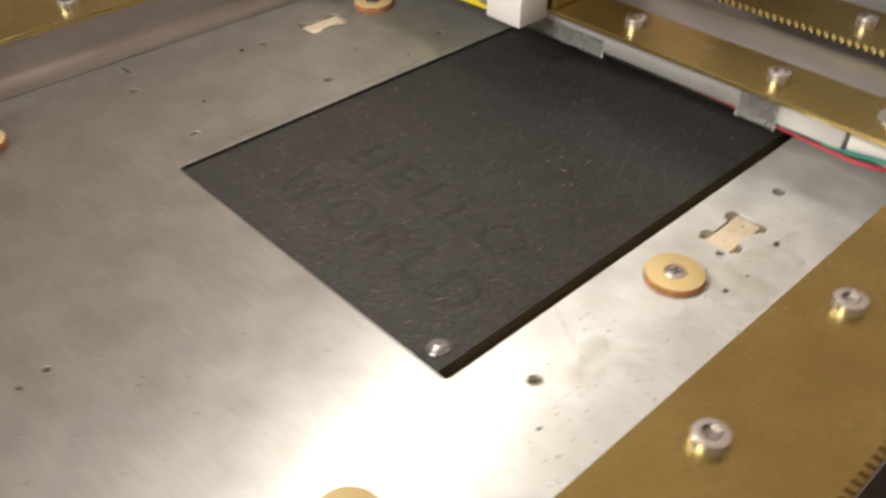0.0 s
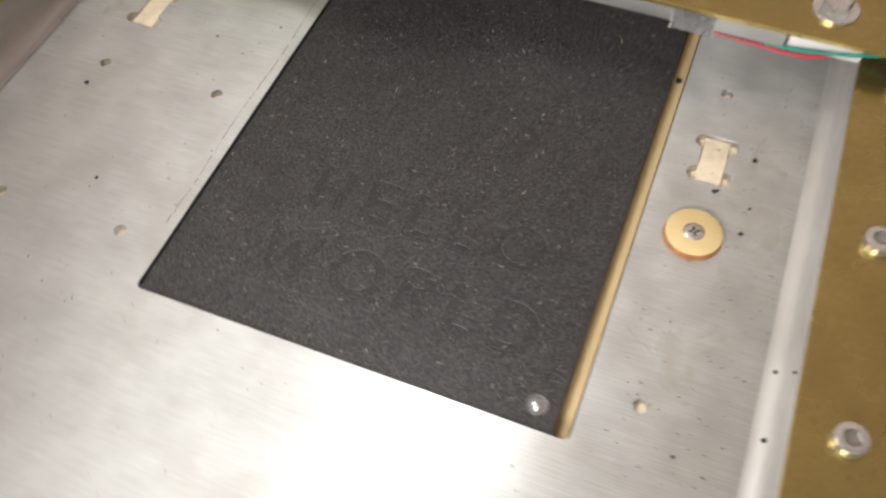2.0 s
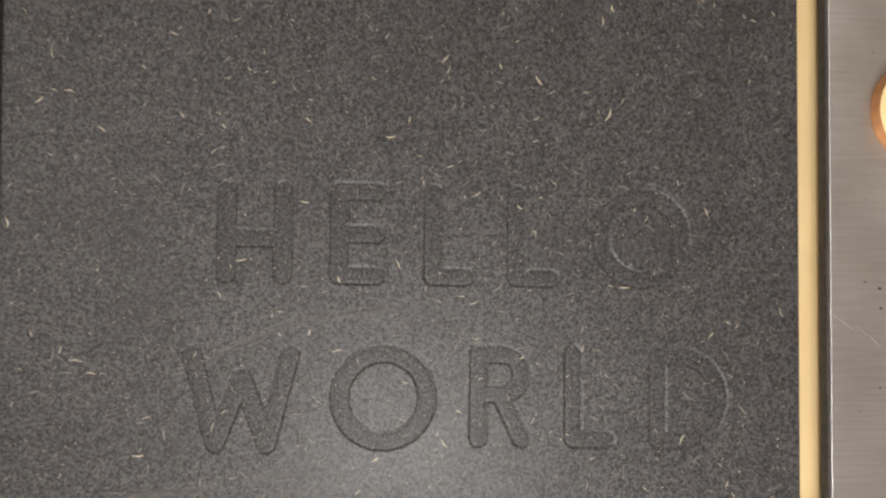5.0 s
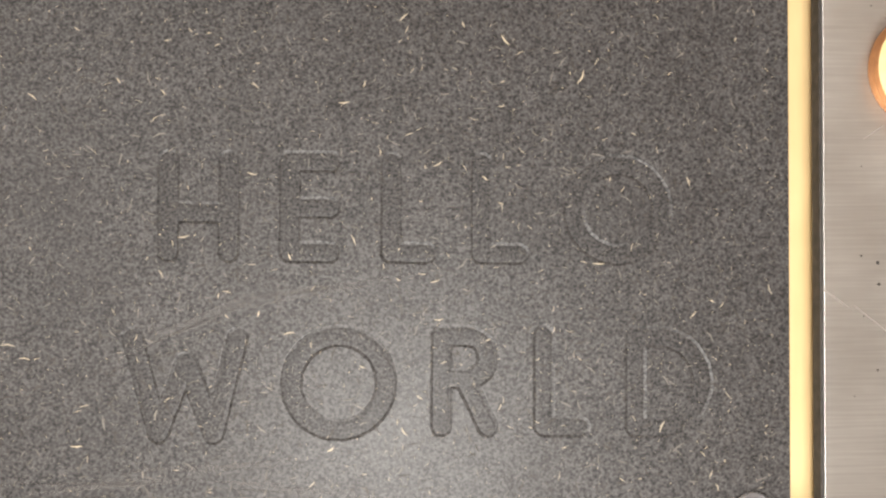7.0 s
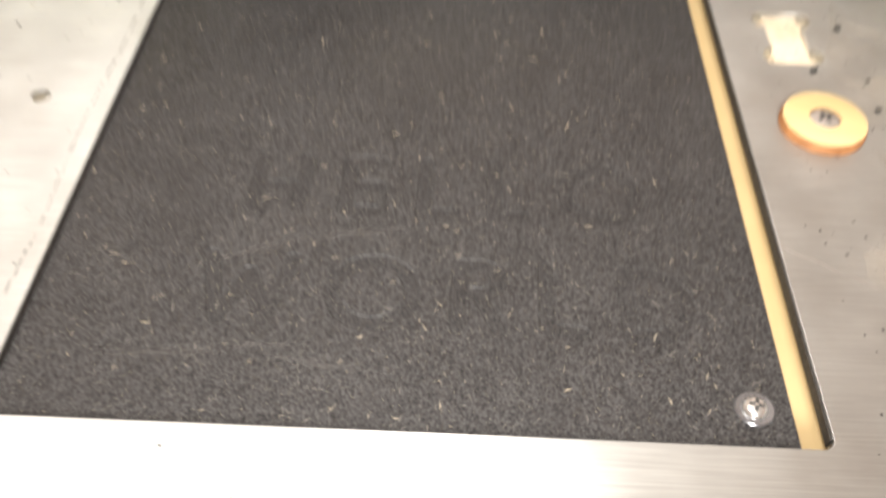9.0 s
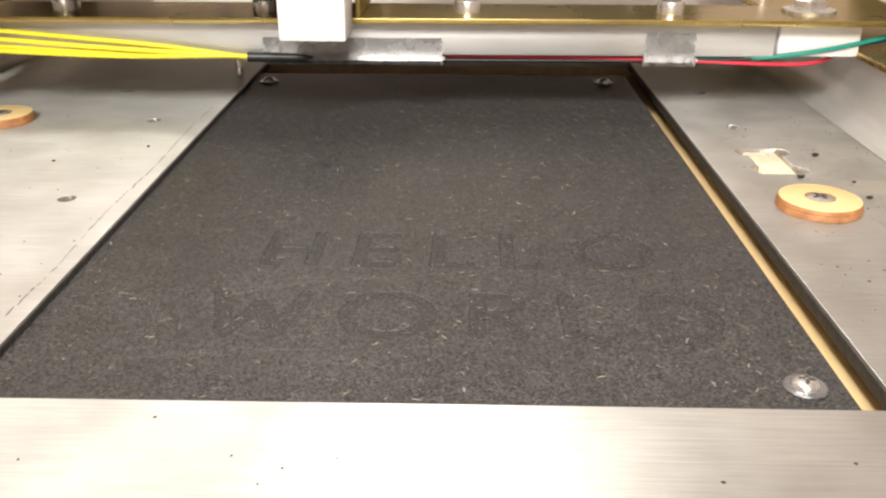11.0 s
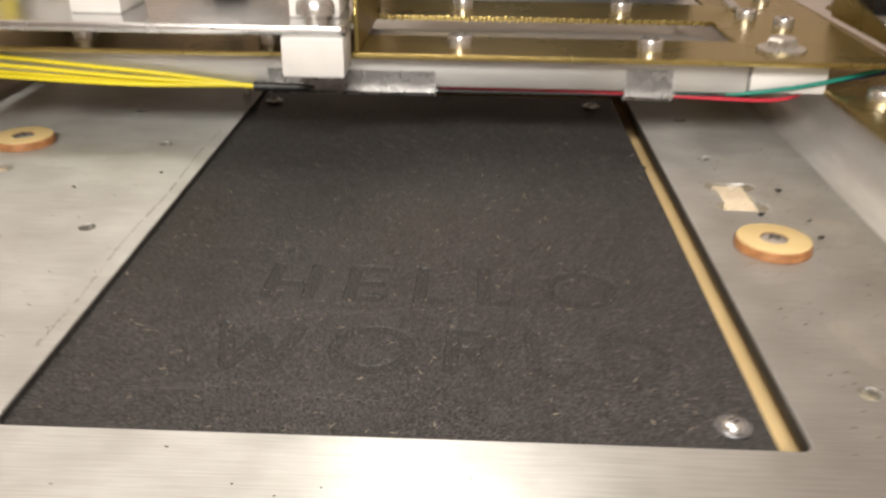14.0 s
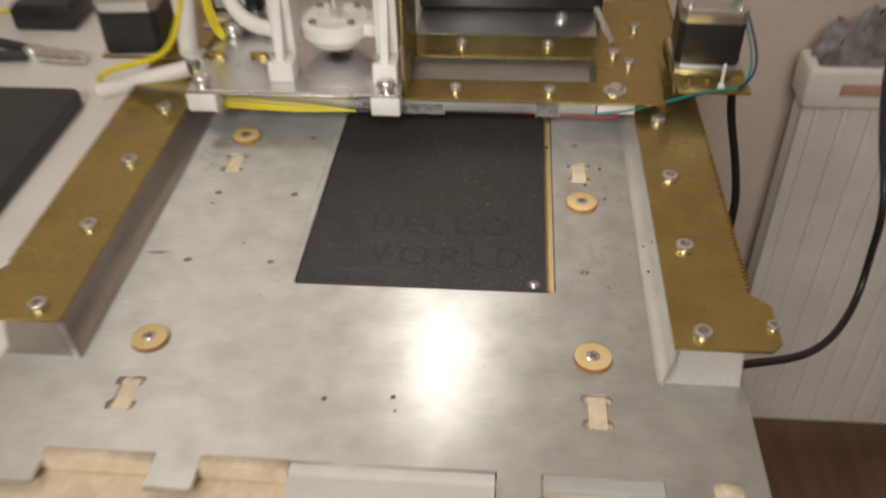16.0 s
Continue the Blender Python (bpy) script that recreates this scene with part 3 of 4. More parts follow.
for x0, x1 in ((-0.1640, -0.1450), (-0.0452, -0.0268)):
    b = empty("slide_block")
    tagged(b, "white plastic slide block hanging under the carriage plate", "plastic block", "slide blocks")
    part("block", box(x0, x1, 0.0265, 0.0425, 0.0267, 0.0384, 0.0006), WHITE, b)
    b2 = empty("slide_block")
    tagged(b2, "white plastic slide block hanging under the carriage plate", "plastic block", "slide blocks")
    part("block", box(x0, x1, 0.1385, 0.1500, 0.0300, 0.0384, 0.0006), WHITE, b2)
    part("lug", box(x0 + 0.002, x1 - 0.002, 0.1100, 0.1384, 0.0345, 0.0384, 0.0006), WHITE, b2)


def dome_bolt(at, r=0.0056, h=0.0075, label="domed steel bolt at the corner of the carriage plate"):
    top = empty("dome_bolt", at)
    part("collar", lathe([(r * 0.62, 0), (r * 0.62, h * 0.35)]), STEEL, top)
    part("head", lathe([(r * 0.7, h * 0.3), (r, h * 0.36), (r, h * 0.72), (r * 0.8, h * 0.94), (r * 0.4, h * 1.05), (0, h * 1.08)]), STEEL, top)
    return tagged(top, label, "bolt", "carriage bolts")


dome_bolt((-0.0357, 0.0335, CZ1))
dome_bolt((-0.1545, 0.0345, CZ1))
dome_bolt((-0.1545, 0.1080, CZ1))


def z_post(x0, x1):
    """A printed post: a foot with a screw, an upright, and a gusset between them."""
    top = empty("tool_post")
    part("foot", box(x0, x1, 0.0400, 0.0620, CZ1, 0.0545, 0.0009), WHITE, top)
    part("upright", box(x0 + 0.0006, x1 - 0.0006, 0.0560, 0.0740, 0.0548, 0.1750, 0.0010), WHITE, top)
    bm = bmesh.new()
    prof = [(0.0420, 0.0546), (0.0558, 0.0546), (0.0558, 0.1050)]
    xa, xb = (x0 + x1) / 2 - 0.0025, (x0 + x1) / 2 + 0.0025
    a = [bm.verts.new((xa, y, z)) for y, z in prof]
    b = [bm.verts.new((xb, y, z)) for y, z in prof]
    for i in range(3):
        bm.faces.new((a[i], a[(i + 1) % 3], b[(i + 1) % 3], b[i]))
    bm.faces.new(a), bm.faces.new(b)
    bmesh.ops.recalc_face_normals(bm, faces=bm.faces)
    part("gusset", bm, WHITE, top, smooth=None)
    tagged(top, "white printed upright post of the tool holder", "post", "tool posts")
    cap_screw("post_screw", (x0 + 0.0036, 0.0455, 0.0545), 0.0032, 0.0040, "steel socket cap screw in the white post's foot", "post screws")


z_post(-0.1120, -0.0960)
z_post(-0.0450, -0.0295)
spindle = empty("tool_spindle")
tagged(spindle, "white printed bearing mount with a steel spindle and black collet", "spindle")
part("mount", lathe([(0.0100, 0.0470), (0.0180, 0.0492), (0.0235, 0.0560), (0.0240, 0.0640), (0.0215, 0.0660), (0.0120, 0.0660), (0.0110, 0.0590), (0.0100, 0.0470)], 48, at=(-0.0755, 0.088, 0)), WHITE, spindle)
part("bridge", box(-0.0950, -0.0460, 0.0760, 0.1000, 0.0565, 0.0650, 0.001), WHITE, spindle)
part("shaft", lathe([(0, 0.0350), (0.0014, 0.0360), (0.0014, 0.0440), (0.0032, 0.0445), (0.0032, 0.1600), (0, 0.1600)], 24, at=(-0.0755, 0.088, 0)), STEEL, spindle)
part("collet", lathe([(0.0030, 0.0418), (0.0062, 0.0430), (0.0062, 0.0468), (0.0040, 0.0500)], 32, at=(-0.0755, 0.088, 0)), BLACK, spindle, "black collet nut")
for k in range(4):
    a = radians(45 + 90 * k)
    part("screw", lathe([(0.0024, 0), (0.0024, 0.002), (0.0018, 0.0024), (0, 0.0024)], 20), STEEL_DARK, spindle, at=(-0.0755 + 0.018 * math.cos(a), 0.088 + 0.018 * math.sin(a), 0.0659))
lug = empty("brass_lug")
tagged(lug, "small bright brass strip behind the carriage plate", "brass strip", "brass lugs")
part("strip", box(-0.1630, -0.1520, 0.0720, 0.0770, 0.0415, 0.0440, 0.0003), BRASS, lug)
copy_thing(lug, pose(0.030, 0, 0))
wing = empty("brass_cheek")
tagged(wing, "upright brass cheek plate beside the tool post", "brass plate")
part("cheek", box(-0.0262, -0.0245, 0.0440, 0.1100, 0.0304, 0.1500, 0.0004), BRASS, wing)


# ---- stepper motors ----
def stepper(at, turn, label, height=0.040, tag=True):
    s, c = 0.0211, 0.004
    top = empty("stepper_motor", at, turn)

    def ring(h0, h1, k, mat, name):
        o = [(-s * k + c, -s * k), (s * k - c, -s * k), (s * k, -s * k + c), (s * k, s * k - c), (s * k - c, s * k), (-s * k + c, s * k), (-s * k, s * k - c), (-s * k, -s * k + c)]
        return finish(name, slab(o, [], h0, h1, 0.0006), mat, top, smooth=30)

    low = 0.0095 if tag else 0.0016
    ring(0.0, low, 1.0, ALU_BRIGHT, "end_cap")
    ring(low, height - 0.0095, 0.985, MOTOR, "body")
    ring(height - 0.0095, height, 1.0, ALU_BRIGHT, "end_cap")
    if tag:
        tag_plate = part("label", box(-0.013, 0.009, -s * 0.985 - 0.0003, -s * 0.985 - 0.0001, 0.0135, 0.0265, 0), LABEL, top, "white printed label")
        for k in range(4):
            part("print_line", box(-0.011, 0.006 - 0.003 * (k % 2), -s * 0.985 - 0.0005, -s * 0.985 - 0.00031, 0.0155 + 0.0026 * k, 0.0165 + 0.0026 * k, 0), BLACK, tag_plate)
    for sx in (-1, 1):
        for sy in (-1, 1):
            part("bolt", lathe([(0.0027, 0), (0.0027, 0.0016), (0.002, 0.002), (0, 0.002)], 20), STEEL, top, at=(sx * 0.0155, sy * 0.0155, height))
    part("connector", box(-0.008, 0.008, s, s + 0.006, 0.001, 0.009, 0.0005), WHITE, top)
    return tagged(top, label, "motor", "stepper motors")


stepper((-0.1570, 0.143, 0.0415), 2, "black stepper motor with a white printed label on the carriage", 0.048)
stepper((0.1720, 0.1060, 0.0346), -4, "black stepper motor with bare metal end caps beside the rail", 0.0400, False)
stepper((-0.2250, 0.1150, 0.0300), 4, "black stepper motor with a grey metal top beside the rail", 0.0420, False)
foot = empty("motor_bracket")
tagged(foot, "folded brass bracket that carries the stepper motor", "bracket")
part("base", box(0.1490, 0.1955, 0.0560, 0.1300, 0.0305, 0.0322, 0.0004), BRASS, foot)
bm = bmesh.new()
prof = [(0.1462, 0.0560, 0.0306), (0.1462, 0.1160, 0.0306), (0.1462, 0.1160, 0.0420), (0.1462, 0.0640, 0.0345)]
a = [bm.verts.new(p) for p in prof]
b = [bm.verts.new((p[0] + 0.0018, p[1], p[2])) for p in prof]
for i in range(4):
    bm.faces.new((a[i], a[(i + 1) % 4], b[(i + 1) % 4], b[i]))
bm.faces.new(a), bm.faces.new(b)
bmesh.ops.recalc_face_normals(bm, faces=bm.faces)
part("flange", bm, BRASS, foot, smooth=None)
part("spacer", box(0.1500, 0.1945, 0.0830, 0.1290, 0.0322, 0.0345, 0.0004), ALU_BRIGHT, foot)
for x in (0.1580, 0.1700):
    cap_screw("bracket_screw", (x, 0.0700, 0.0322), 0.0026, 0.0026, "small bright screw in the brass motor bracket", "bracket screws", BRASS)
foot2 = empty("motor_bracket")
tagged(foot2, "brass bracket under the stepper motor on the rail", "bracket")
mplate = empty("motor_plate")
tagged(mplate, "aluminium plate under the carriage motor", "metal plate")
part("plate", box(-0.1800, -0.1340, 0.1185, 0.1660, CZ0, CZ1, 0.0005), ALU_BRIGHT, mplate)
part("base", box(-0.2480, -0.1740, 0.0930, 0.1380, 0.0280, 0.0299, 0.0004), BRASS, foot2)
part("flange", box(-0.1780, -0.1740, 0.0940, 0.1370, 0.0206, 0.0279, 0.0004), BRASS, foot2)

# ---- wires and tape along the beam ----
def wire(points, r, mat, label, name="wire", category="wire", group=""):
    ob = finish(name, tube(points, r), mat, smooth=60)
    return tagged(ob, label, category, group)


for k, (za, zb, ya) in enumerate(((0.0262, 0.0205, 0.0450), (0.0238, 0.0190, 0.0440), (0.0212, 0.0182, 0.0452), (0.0202, 0.0180, 0.0438))):
    wire([(-0.1580, ya, za + 0.001), (-0.1350, ya, za), (-0.1050, ya - 0.0006, (za * 1.3 + zb) / 2.3 - 0.0004), (-0.0820, ya + 0.0008, (za * 0.4 + zb * 1.6) / 2), (-0.0590, 0.0458, 0.0184 + 0.0003 * (k - 1.5)),
          (-0.0540, 0.0462, 0.0180)], 0.00075, YELLOW, "thin yellow wire running along the beam", group="yellow wires")
wire([(-0.0592, 0.0462, 0.0182), (-0.03, 0.0500, 0.0170), (0.0, 0.0512, 0.0171)], 0.0015, CABLE, "black shrink sleeve over the wires along the beam", "wire_sleeve", "sleeve")
wire([(-0.004, 0.0512, 0.0178), (0.02, 0.0512, 0.0178), (0.05, 0.0510, 0.0177), (0.085, 0.0492, 0.0168), (0.103, 0.0478, 0.0165), (0.114, 0.0510, 0.0166), (0.121, 0.0590, 0.0176), (0.124, 0.0720, 0.0180)],
     0.0006, RED, "thin red wire along the underside of the beam", group="motor wires")
wire([(-0.004, 0.0520, 0.0172), (0.03, 0.0520, 0.0172), (0.06, 0.0515, 0.0174), (0.09, 0.0492, 0.0176), (0.108, 0.0472, 0.0202), (0.128, 0.0486, 0.0240), (0.152, 0.053, 0.0300), (0.170, 0.057, 0.0335), (0.188, 0.060, 0.0335)],
     0.0007, GREEN, "thin teal wire curving off the beam's end", group="motor wires")
wire([(-0.004, 0.0528, 0.0178), (0.02, 0.0528, 0.0178), (0.06, 0.0525, 0.0178), (0.095, 0.0484, 0.0178), (0.118, 0.0474, 0.0222), (0.140, 0.051, 0.0255), (0.165, 0.06, 0.0285)],
     0.0006, BLUE, "thin dark blue wire along the beam", group="motor wires")
wire([(-0.004, 0.0512, 0.0166), (0.03, 0.0512, 0.0166), (0.07, 0.0508, 0.0167), (0.10, 0.0474, 0.0184), (0.13, 0.050, 0.0238), (0.16, 0.058, 0.0268)],
     0.0006, CABLE, "thin black wire along the beam", group="motor wires")
wire([(0.188, 0.060, 0.033), (0.199, 0.070, 0.036), (0.197, 0.092, 0.055), (0.188, 0.104, 0.075), (0.182, 0.106, 0.083)], 0.0007, GREEN, "teal wire looping up to the motor", group="motor wires")
wire([(0.187, 0.059, 0.034), (0.202, 0.069, 0.037), (0.201, 0.092, 0.053), (0.192, 0.106, 0.072), (0.186, 0.108, 0.083)], 0.0008, BLUE, "violet-blue wire looping up to the motor", group="motor wires")
tie = empty("cable_tie")
tagged(tie, "white cable tie standing up from the brass bracket", "cable tie")
part("band", box(0.1755, 0.1775, 0.0600, 0.0612, 0.0323, 0.0500, 0.0003), WHITE, tie)
part("lock", box(0.1745, 0.1785, 0.0585, 0.0625, 0.0323, 0.0360, 0.0005), WHITE, tie)


def tape(x0, x1, z_top):
    """A strip stuck to the beam's face that wraps under the wires."""
    prof = [(0.0478, z_top), (0.0477, 0.0205), (0.0473, 0.0186), (0.0468, 0.0172), (0.0482, 0.0157), (0.0535, 0.0156)]
    bm = bmesh.new()
    xs = [x0 + (x1 - x0) * i / 10 for i in range(11)]
    rng = random.Random(3)
    grid = [[bm.verts.new((x + (0.0003 if j in (0, 5) else 0) * rng.uniform(-1, 1), y, z + rng.uniform(-0.00012, 0.00012))) for j, (y, z) in enumerate(prof)] for x in xs]
    for i in range(10):
        for j in range(5):
            bm.faces.new((grid[i][j], grid[i + 1][j], grid[i + 1][j + 1], grid[i][j + 1]))
    bmesh.ops.solidify(bm, geom=bm.faces[:], thickness=0.00015)
    ob = empty("tape_strip")
    part("film", bm, TAPE, ob, smooth=40)
    for x in (x0, x1):
        bm = bmesh.new()
        steps = 22
        rows = []
        for i in range(steps + 1):
            f = i / steps * (len(prof) - 2)
            j = min(int(f), len(prof) - 3)
            y, z = (prof[j][k] + (prof[j + 1][k] - prof[j][k]) * (f - j) for k in (0, 1))
            px, w = x + rng.uniform(-0.0006, 0.0006), rng.uniform(0.0001, 0.0004)
            rows.append([bm.verts.new((px + s * w, y - 0.0002 - 0.00012 * (s == 0), z)) for s in (-1, 0, 1)])
        for a, b in zip(rows, rows[1:]):
            for k in (0, 1):
                bm.faces.new((a[k], a[k + 1], b[k + 1], b[k]))
        bmesh.ops.solidify(bm, geom=bm.faces[:], thickness=0.00012)
        part("frayed_edge", bm, FRAY, ob, "frayed white threads at the torn end", smooth=None)
    return tagged(ob, "torn strip of shiny cloth tape holding wires to the beam", "tape", "tape strips")


tape(0.0590, 0.0740, 0.0258)
tape(-0.0545, -0.0010, 0.0238)
stud = empty("steel_stud")
tagged(stud, "short steel stud standing on the bed behind the board", "stud")
part("pin", lathe([(0.0012, 0), (0.0012, 0.0060), (0.0010, 0.0064), (0, 0.0064)], 16, at=(-0.0758, 0.099, 0)), STEEL, stud)

# crumbs of black dust on the plate; those near x 0.12 represent drill dimples
def crumb(x, y, r, seed, z=0.0):
    rng = random.Random(seed)
    bm = bmesh.new()
    bmesh.ops.create_icosphere(bm, subdivisions=1, radius=r)
    for v in bm.verts:
        v.co *= rng.uniform(0.65, 1.25)
        v.co.z = v.co.z * 0.5
    low = min(v.co.z for v in bm.verts)
    ob = part("crumb", bm, CRUMB, None, at=(x, y, z - low), smooth=None)
    return tagged(ob, "black burnt crumb, also used for dimples and a burn mark, on the bed", "crumb", "black crumbs")


SPOTS = [(0.0998, 0.0122, 9), (0.1012, -0.0186, 8), (0.0897, -0.0053, 8), (0.1020, -0.0080, 5), (0.0982, -0.0983, 6), (-0.0049, -0.1885, 6), (-0.1356, -0.0358, 8), (0.0726, -0.1488, 4),
         (0.1071, -0.1012, 4), (-0.1019, 0.0022, 5), (-0.0811, 0.0148, 5), (-0.1068, -0.0721, 6), (0.1196, -0.0635, 7), (0.1261 - 0.002, -0.0638, 6), (0.1212 - 0.001, -0.0852, 8), (0.0909, -0.0045, 5)]
# this crumb represents a burn mark on the plywood strip
crumb(0.0675, 0.0465, 0.0015, 91, -0.0070)
for k, (x, y, r) in enumerate(SPOTS):
    lift = max(0.0, x - 0.1166)
    crumb(x, y, r * 0.00011, k, 0.0002 + 0.0086 - math.sqrt(0.0086 ** 2 - lift ** 2) if lift else 0.0)


def dust(count):
    rng = np.random.RandomState(11)
    verts, faces = [], []
    for _ in range(count):
        side = rng.rand()
        if side < 0.45:
            x, y = rng.uniform(0.075, 0.118), rng.normal(-0.05, 0.06)
        elif side < 0.75:
            x, y = rng.uniform(-0.16, -0.075), rng.uniform(-0.19, 0.06)
        else:
            x, y = rng.uniform(-0.15, 0.11), rng.uniform(-0.21, -0.108)
        if -0.072 < x < 0.072 and y > -0.106 or y < -0.212:
            continue
        r, n0 = rng.uniform(0.00012, 0.00035), len(verts)
        for k in range(5):
            a = TAU * k / 5 + rng.uniform(-0.4, 0.4)
            verts.append((x + r * rng.uniform(0.6, 1.3) * math.cos(a), y + r * rng.uniform(0.6, 1.3) * math.sin(a), 0.00003))
        verts.append((x, y, r * 0.5))
        faces += [(n0 + k, n0 + (k + 1) % 5, n0 + 5) for k in range(5)]
    me = bpy.data.meshes.new("dust")
    me.from_pydata(verts, [], faces)
    me.update()
    return me


tagged(finish("dust", dust(420), CRUMB), "fine black dust scattered over the aluminium bed", "dust", kind="stuff")
def slivers(spec, z, thick):
    """Fine straight marks: (x, y, length, width, degrees) each a thin raised wedge."""
    verts, faces = [], []
    for x, y, ln, wd, deg in spec:
        ux, uy, n0 = math.cos(radians(deg)), math.sin(radians(deg)), len(verts)
        for sgn, w in ((-1, 0.3), (-0.3, 1), (0.4, 0.8), (1, 0.2)):
            for side in (-1, 1):
                verts.append((x + ux * sgn * ln / 2 - uy * side * w * wd / 2, y + uy * sgn * ln / 2 + ux * side * w * wd / 2, z + thick))
        faces += [(n0 + k, n0 + k + 2, n0 + k + 3, n0 + k + 1) for k in (0, 2, 4)]
    me = bpy.data.meshes.new("mark")
    me.from_pydata(verts, [], faces)
    me.update()
    return me


SCRIBE = material("scribed_line", (0.10, 0.095, 0.09), 0.6, 0.3, None, 900, 100)
rng = random.Random(5)
line = [(-0.0746 + 0.0006 * math.sin(k * 0.21) * rng.uniform(0.3, 1), -0.078 + 0.0021 * k, rng.uniform(0.0012, 0.0046), rng.uniform(0.00008, 0.00034), 90 + rng.uniform(-7, 7)) for k in range(64) if rng.random() < 0.82]
tagged(finish("scribed_line", slivers(line, 0.0, 0.00003), SCRIBE, bed, "dark line scratched beside the opening"), kind="stuff")
SCRATCH = material("bright_scratch", (0.85, 0.85, 0.85), 0.25, 0.9, None, 900, 100, 0.2, 0.0)
rng = random.Random(21)
marks = [(0.0725 + 0.006 * k, -0.062 - 0.0035 * (k % 3), rng.uniform(0.006, 0.010), 0.00022, -38 + rng.uniform(-6, 6)) for k in range(4)]
marks += [(rng.uniform(0.076, 0.116), rng.uniform(-0.13, 0.04), rng.uniform(0.002, 0.006), rng.uniform(0.0001, 0.0002), rng.choice((-35, 20, 70)) + rng.uniform(-15, 15)) for _ in range(22)]
marks += [(rng.uniform(-0.155, -0.08), rng.uniform(-0.19, 0.04), rng.uniform(0.002, 0.006), rng.uniform(0.00008, 0.00016), rng.uniform(-40, 40)) for _ in range(16)]
marks += [(-0.1545 + rng.uniform(-0.003, 0.004), -0.083 + rng.uniform(-0.0012, 0.0012), rng.uniform(0.006, 0.016), rng.uniform(0.0003, 0.0009), 6 + rng.uniform(-8, 8)) for _ in range(7)]
tagged(finish("scratch", slivers(marks, 0.0, 0.00003), SCRATCH, bed, "bright scratches in the plate"), kind="stuff")
SMEAR = bpy.data.materials.new("pale_scuff")
SMEAR.use_nodes = True
sn, sl = SMEAR.node_tree.nodes, SMEAR.node_tree.links
sb = sn["Principled BSDF"]
sb.inputs["Base Color"].default_value, sb.inputs["Roughness"].default_value = (0.17, 0.16, 0.152, 1), 0.6
st = sn.new("ShaderNodeTexNoise")
st.inputs["Scale"].default_value = 900
sr = sn.new("ShaderNodeMapRange")
sr.inputs[1].default_value, sr.inputs[2].default_value, sr.inputs[3].default_value, sr.inputs[4].default_value = 0.38, 0.68, 0.0, 0.55
sl.new(st.outputs[0], sr.inputs[0])
sl.new(sr.outputs[0], sb.inputs["Alpha"])
SMUDGE = bpy.data.materials.new("dried_smudge")
SMUDGE.use_nodes = True
sn, sl = SMUDGE.node_tree.nodes, SMUDGE.node_tree.links
sb = sn["Principled BSDF"]
sb.inputs["Base Color"].default_value, sb.inputs["Roughness"].default_value = (0.46, 0.40, 0.33, 1), 0.65
at, st, sr = sn.new("ShaderNodeTexCoord"), sn.new("ShaderNodeTexNoise"), sn.new("ShaderNodeMapRange")
st.inputs["Scale"].default_value, st.inputs["Detail"].default_value, st.inputs["Roughness"].default_value, st.inputs["Distortion"].default_value = 60, 5, 0.5, 0.8
sr.inputs[1].default_value, sr.inputs[2].default_value, sr.inputs[3].default_value, sr.inputs[4].default_value = 0.48, 0.70, 0.0, 0.24
sl.new(at.outputs["Object"], st.inputs["Vector"])
sl.new(st.outputs[0], sr.inputs[0])
sl.new(sr.outputs[0], sb.inputs["Alpha"])


def smudges(spec):
    """Thin low mounds of dried dirt with wavy outlines: (x, y, half width, half length)."""
    verts, faces = [], []
    for x, y, rx, ry in spec:
        n0 = len(verts)
        for k in range(28):
            a = TAU * k / 28
            w = rng.uniform(0.82, 1.12)
            verts.append((x + rx * w * math.cos(a), y + ry * w * math.sin(a), 0.00002))
        verts.append((x, y, 0.00005))
        faces += [(n0 + k, n0 + (k + 1) % 28, n0 + 28) for k in range(28)]
    me = bpy.data.meshes.new("smudge")
    me.from_pydata(verts, [], faces)
    me.update()
    return me


tagged(finish("smudge", smudges([(0.1040, -0.012, 0.010, 0.034), (0.1055, -0.128, 0.009, 0.016), (0.0980, -0.068, 0.012, 0.014), (-0.1480, 0.020, 0.012, 0.022)]), SMUDGE, bed, "dried brownish smudges on the plate"), kind="stuff")
scuffs = []
for (ax, ay), (bx, by) in (((-42.5, -69.5), (-22, -61.5)), ((-22, -61.5), (6, -57.5)), ((-56, -90), (-31, -89.5)), ((-31, -89.5), (2, -92.5)), ((-40, -88), (-10, -86))):
    deg = math.degrees(math.atan2(by - ay, bx - ax))
    for k in range(7):
        f = rng.uniform(0.2, 0.8)
        scuffs.append(((ax + (bx - ax) * f) * mm, (ay + (by - ay) * f + rng.uniform(-0.8, 0.8)) * mm, rng.uniform(0.008, 0.024), rng.uniform(0.0002, 0.0005), deg + rng.uniform(-3, 3)))
tagged(finish("scuff", slivers(scuffs, TOP, 0.00005), SMEAR, board, "pale scuffs rubbed over the board"), kind="stuff")

# ---- desk and the things on it ----
desk = empty("desk")
tagged(desk, "white laminate desk top under the machine", "desk")
part("top", box(-1.15, 0.150, -0.75, 0.430, -0.100, -0.0752, 0.002), DESK, desk)
for x in (-1.10, 0.095):
    for y in (-0.70, 0.37):
        part("leg", box(x, x + 0.045, y, y + 0.045, -0.82, -0.1002, 0.002), DESK, desk)
sheet = empty("dark_slab")
tagged(sheet, "dark grey slab with rounded corners lying on the desk", "slab")
finish("slab", slab(rounded(-0.62, -0.335, -0.14, 0.205, 0.012), [], -0.0750, -0.0600, 0.002), SLATE, sheet, smooth=40)
tray = empty("white_tray")
tagged(tray, "white plastic tray lying on the plywood ledge before the bed", "tray")
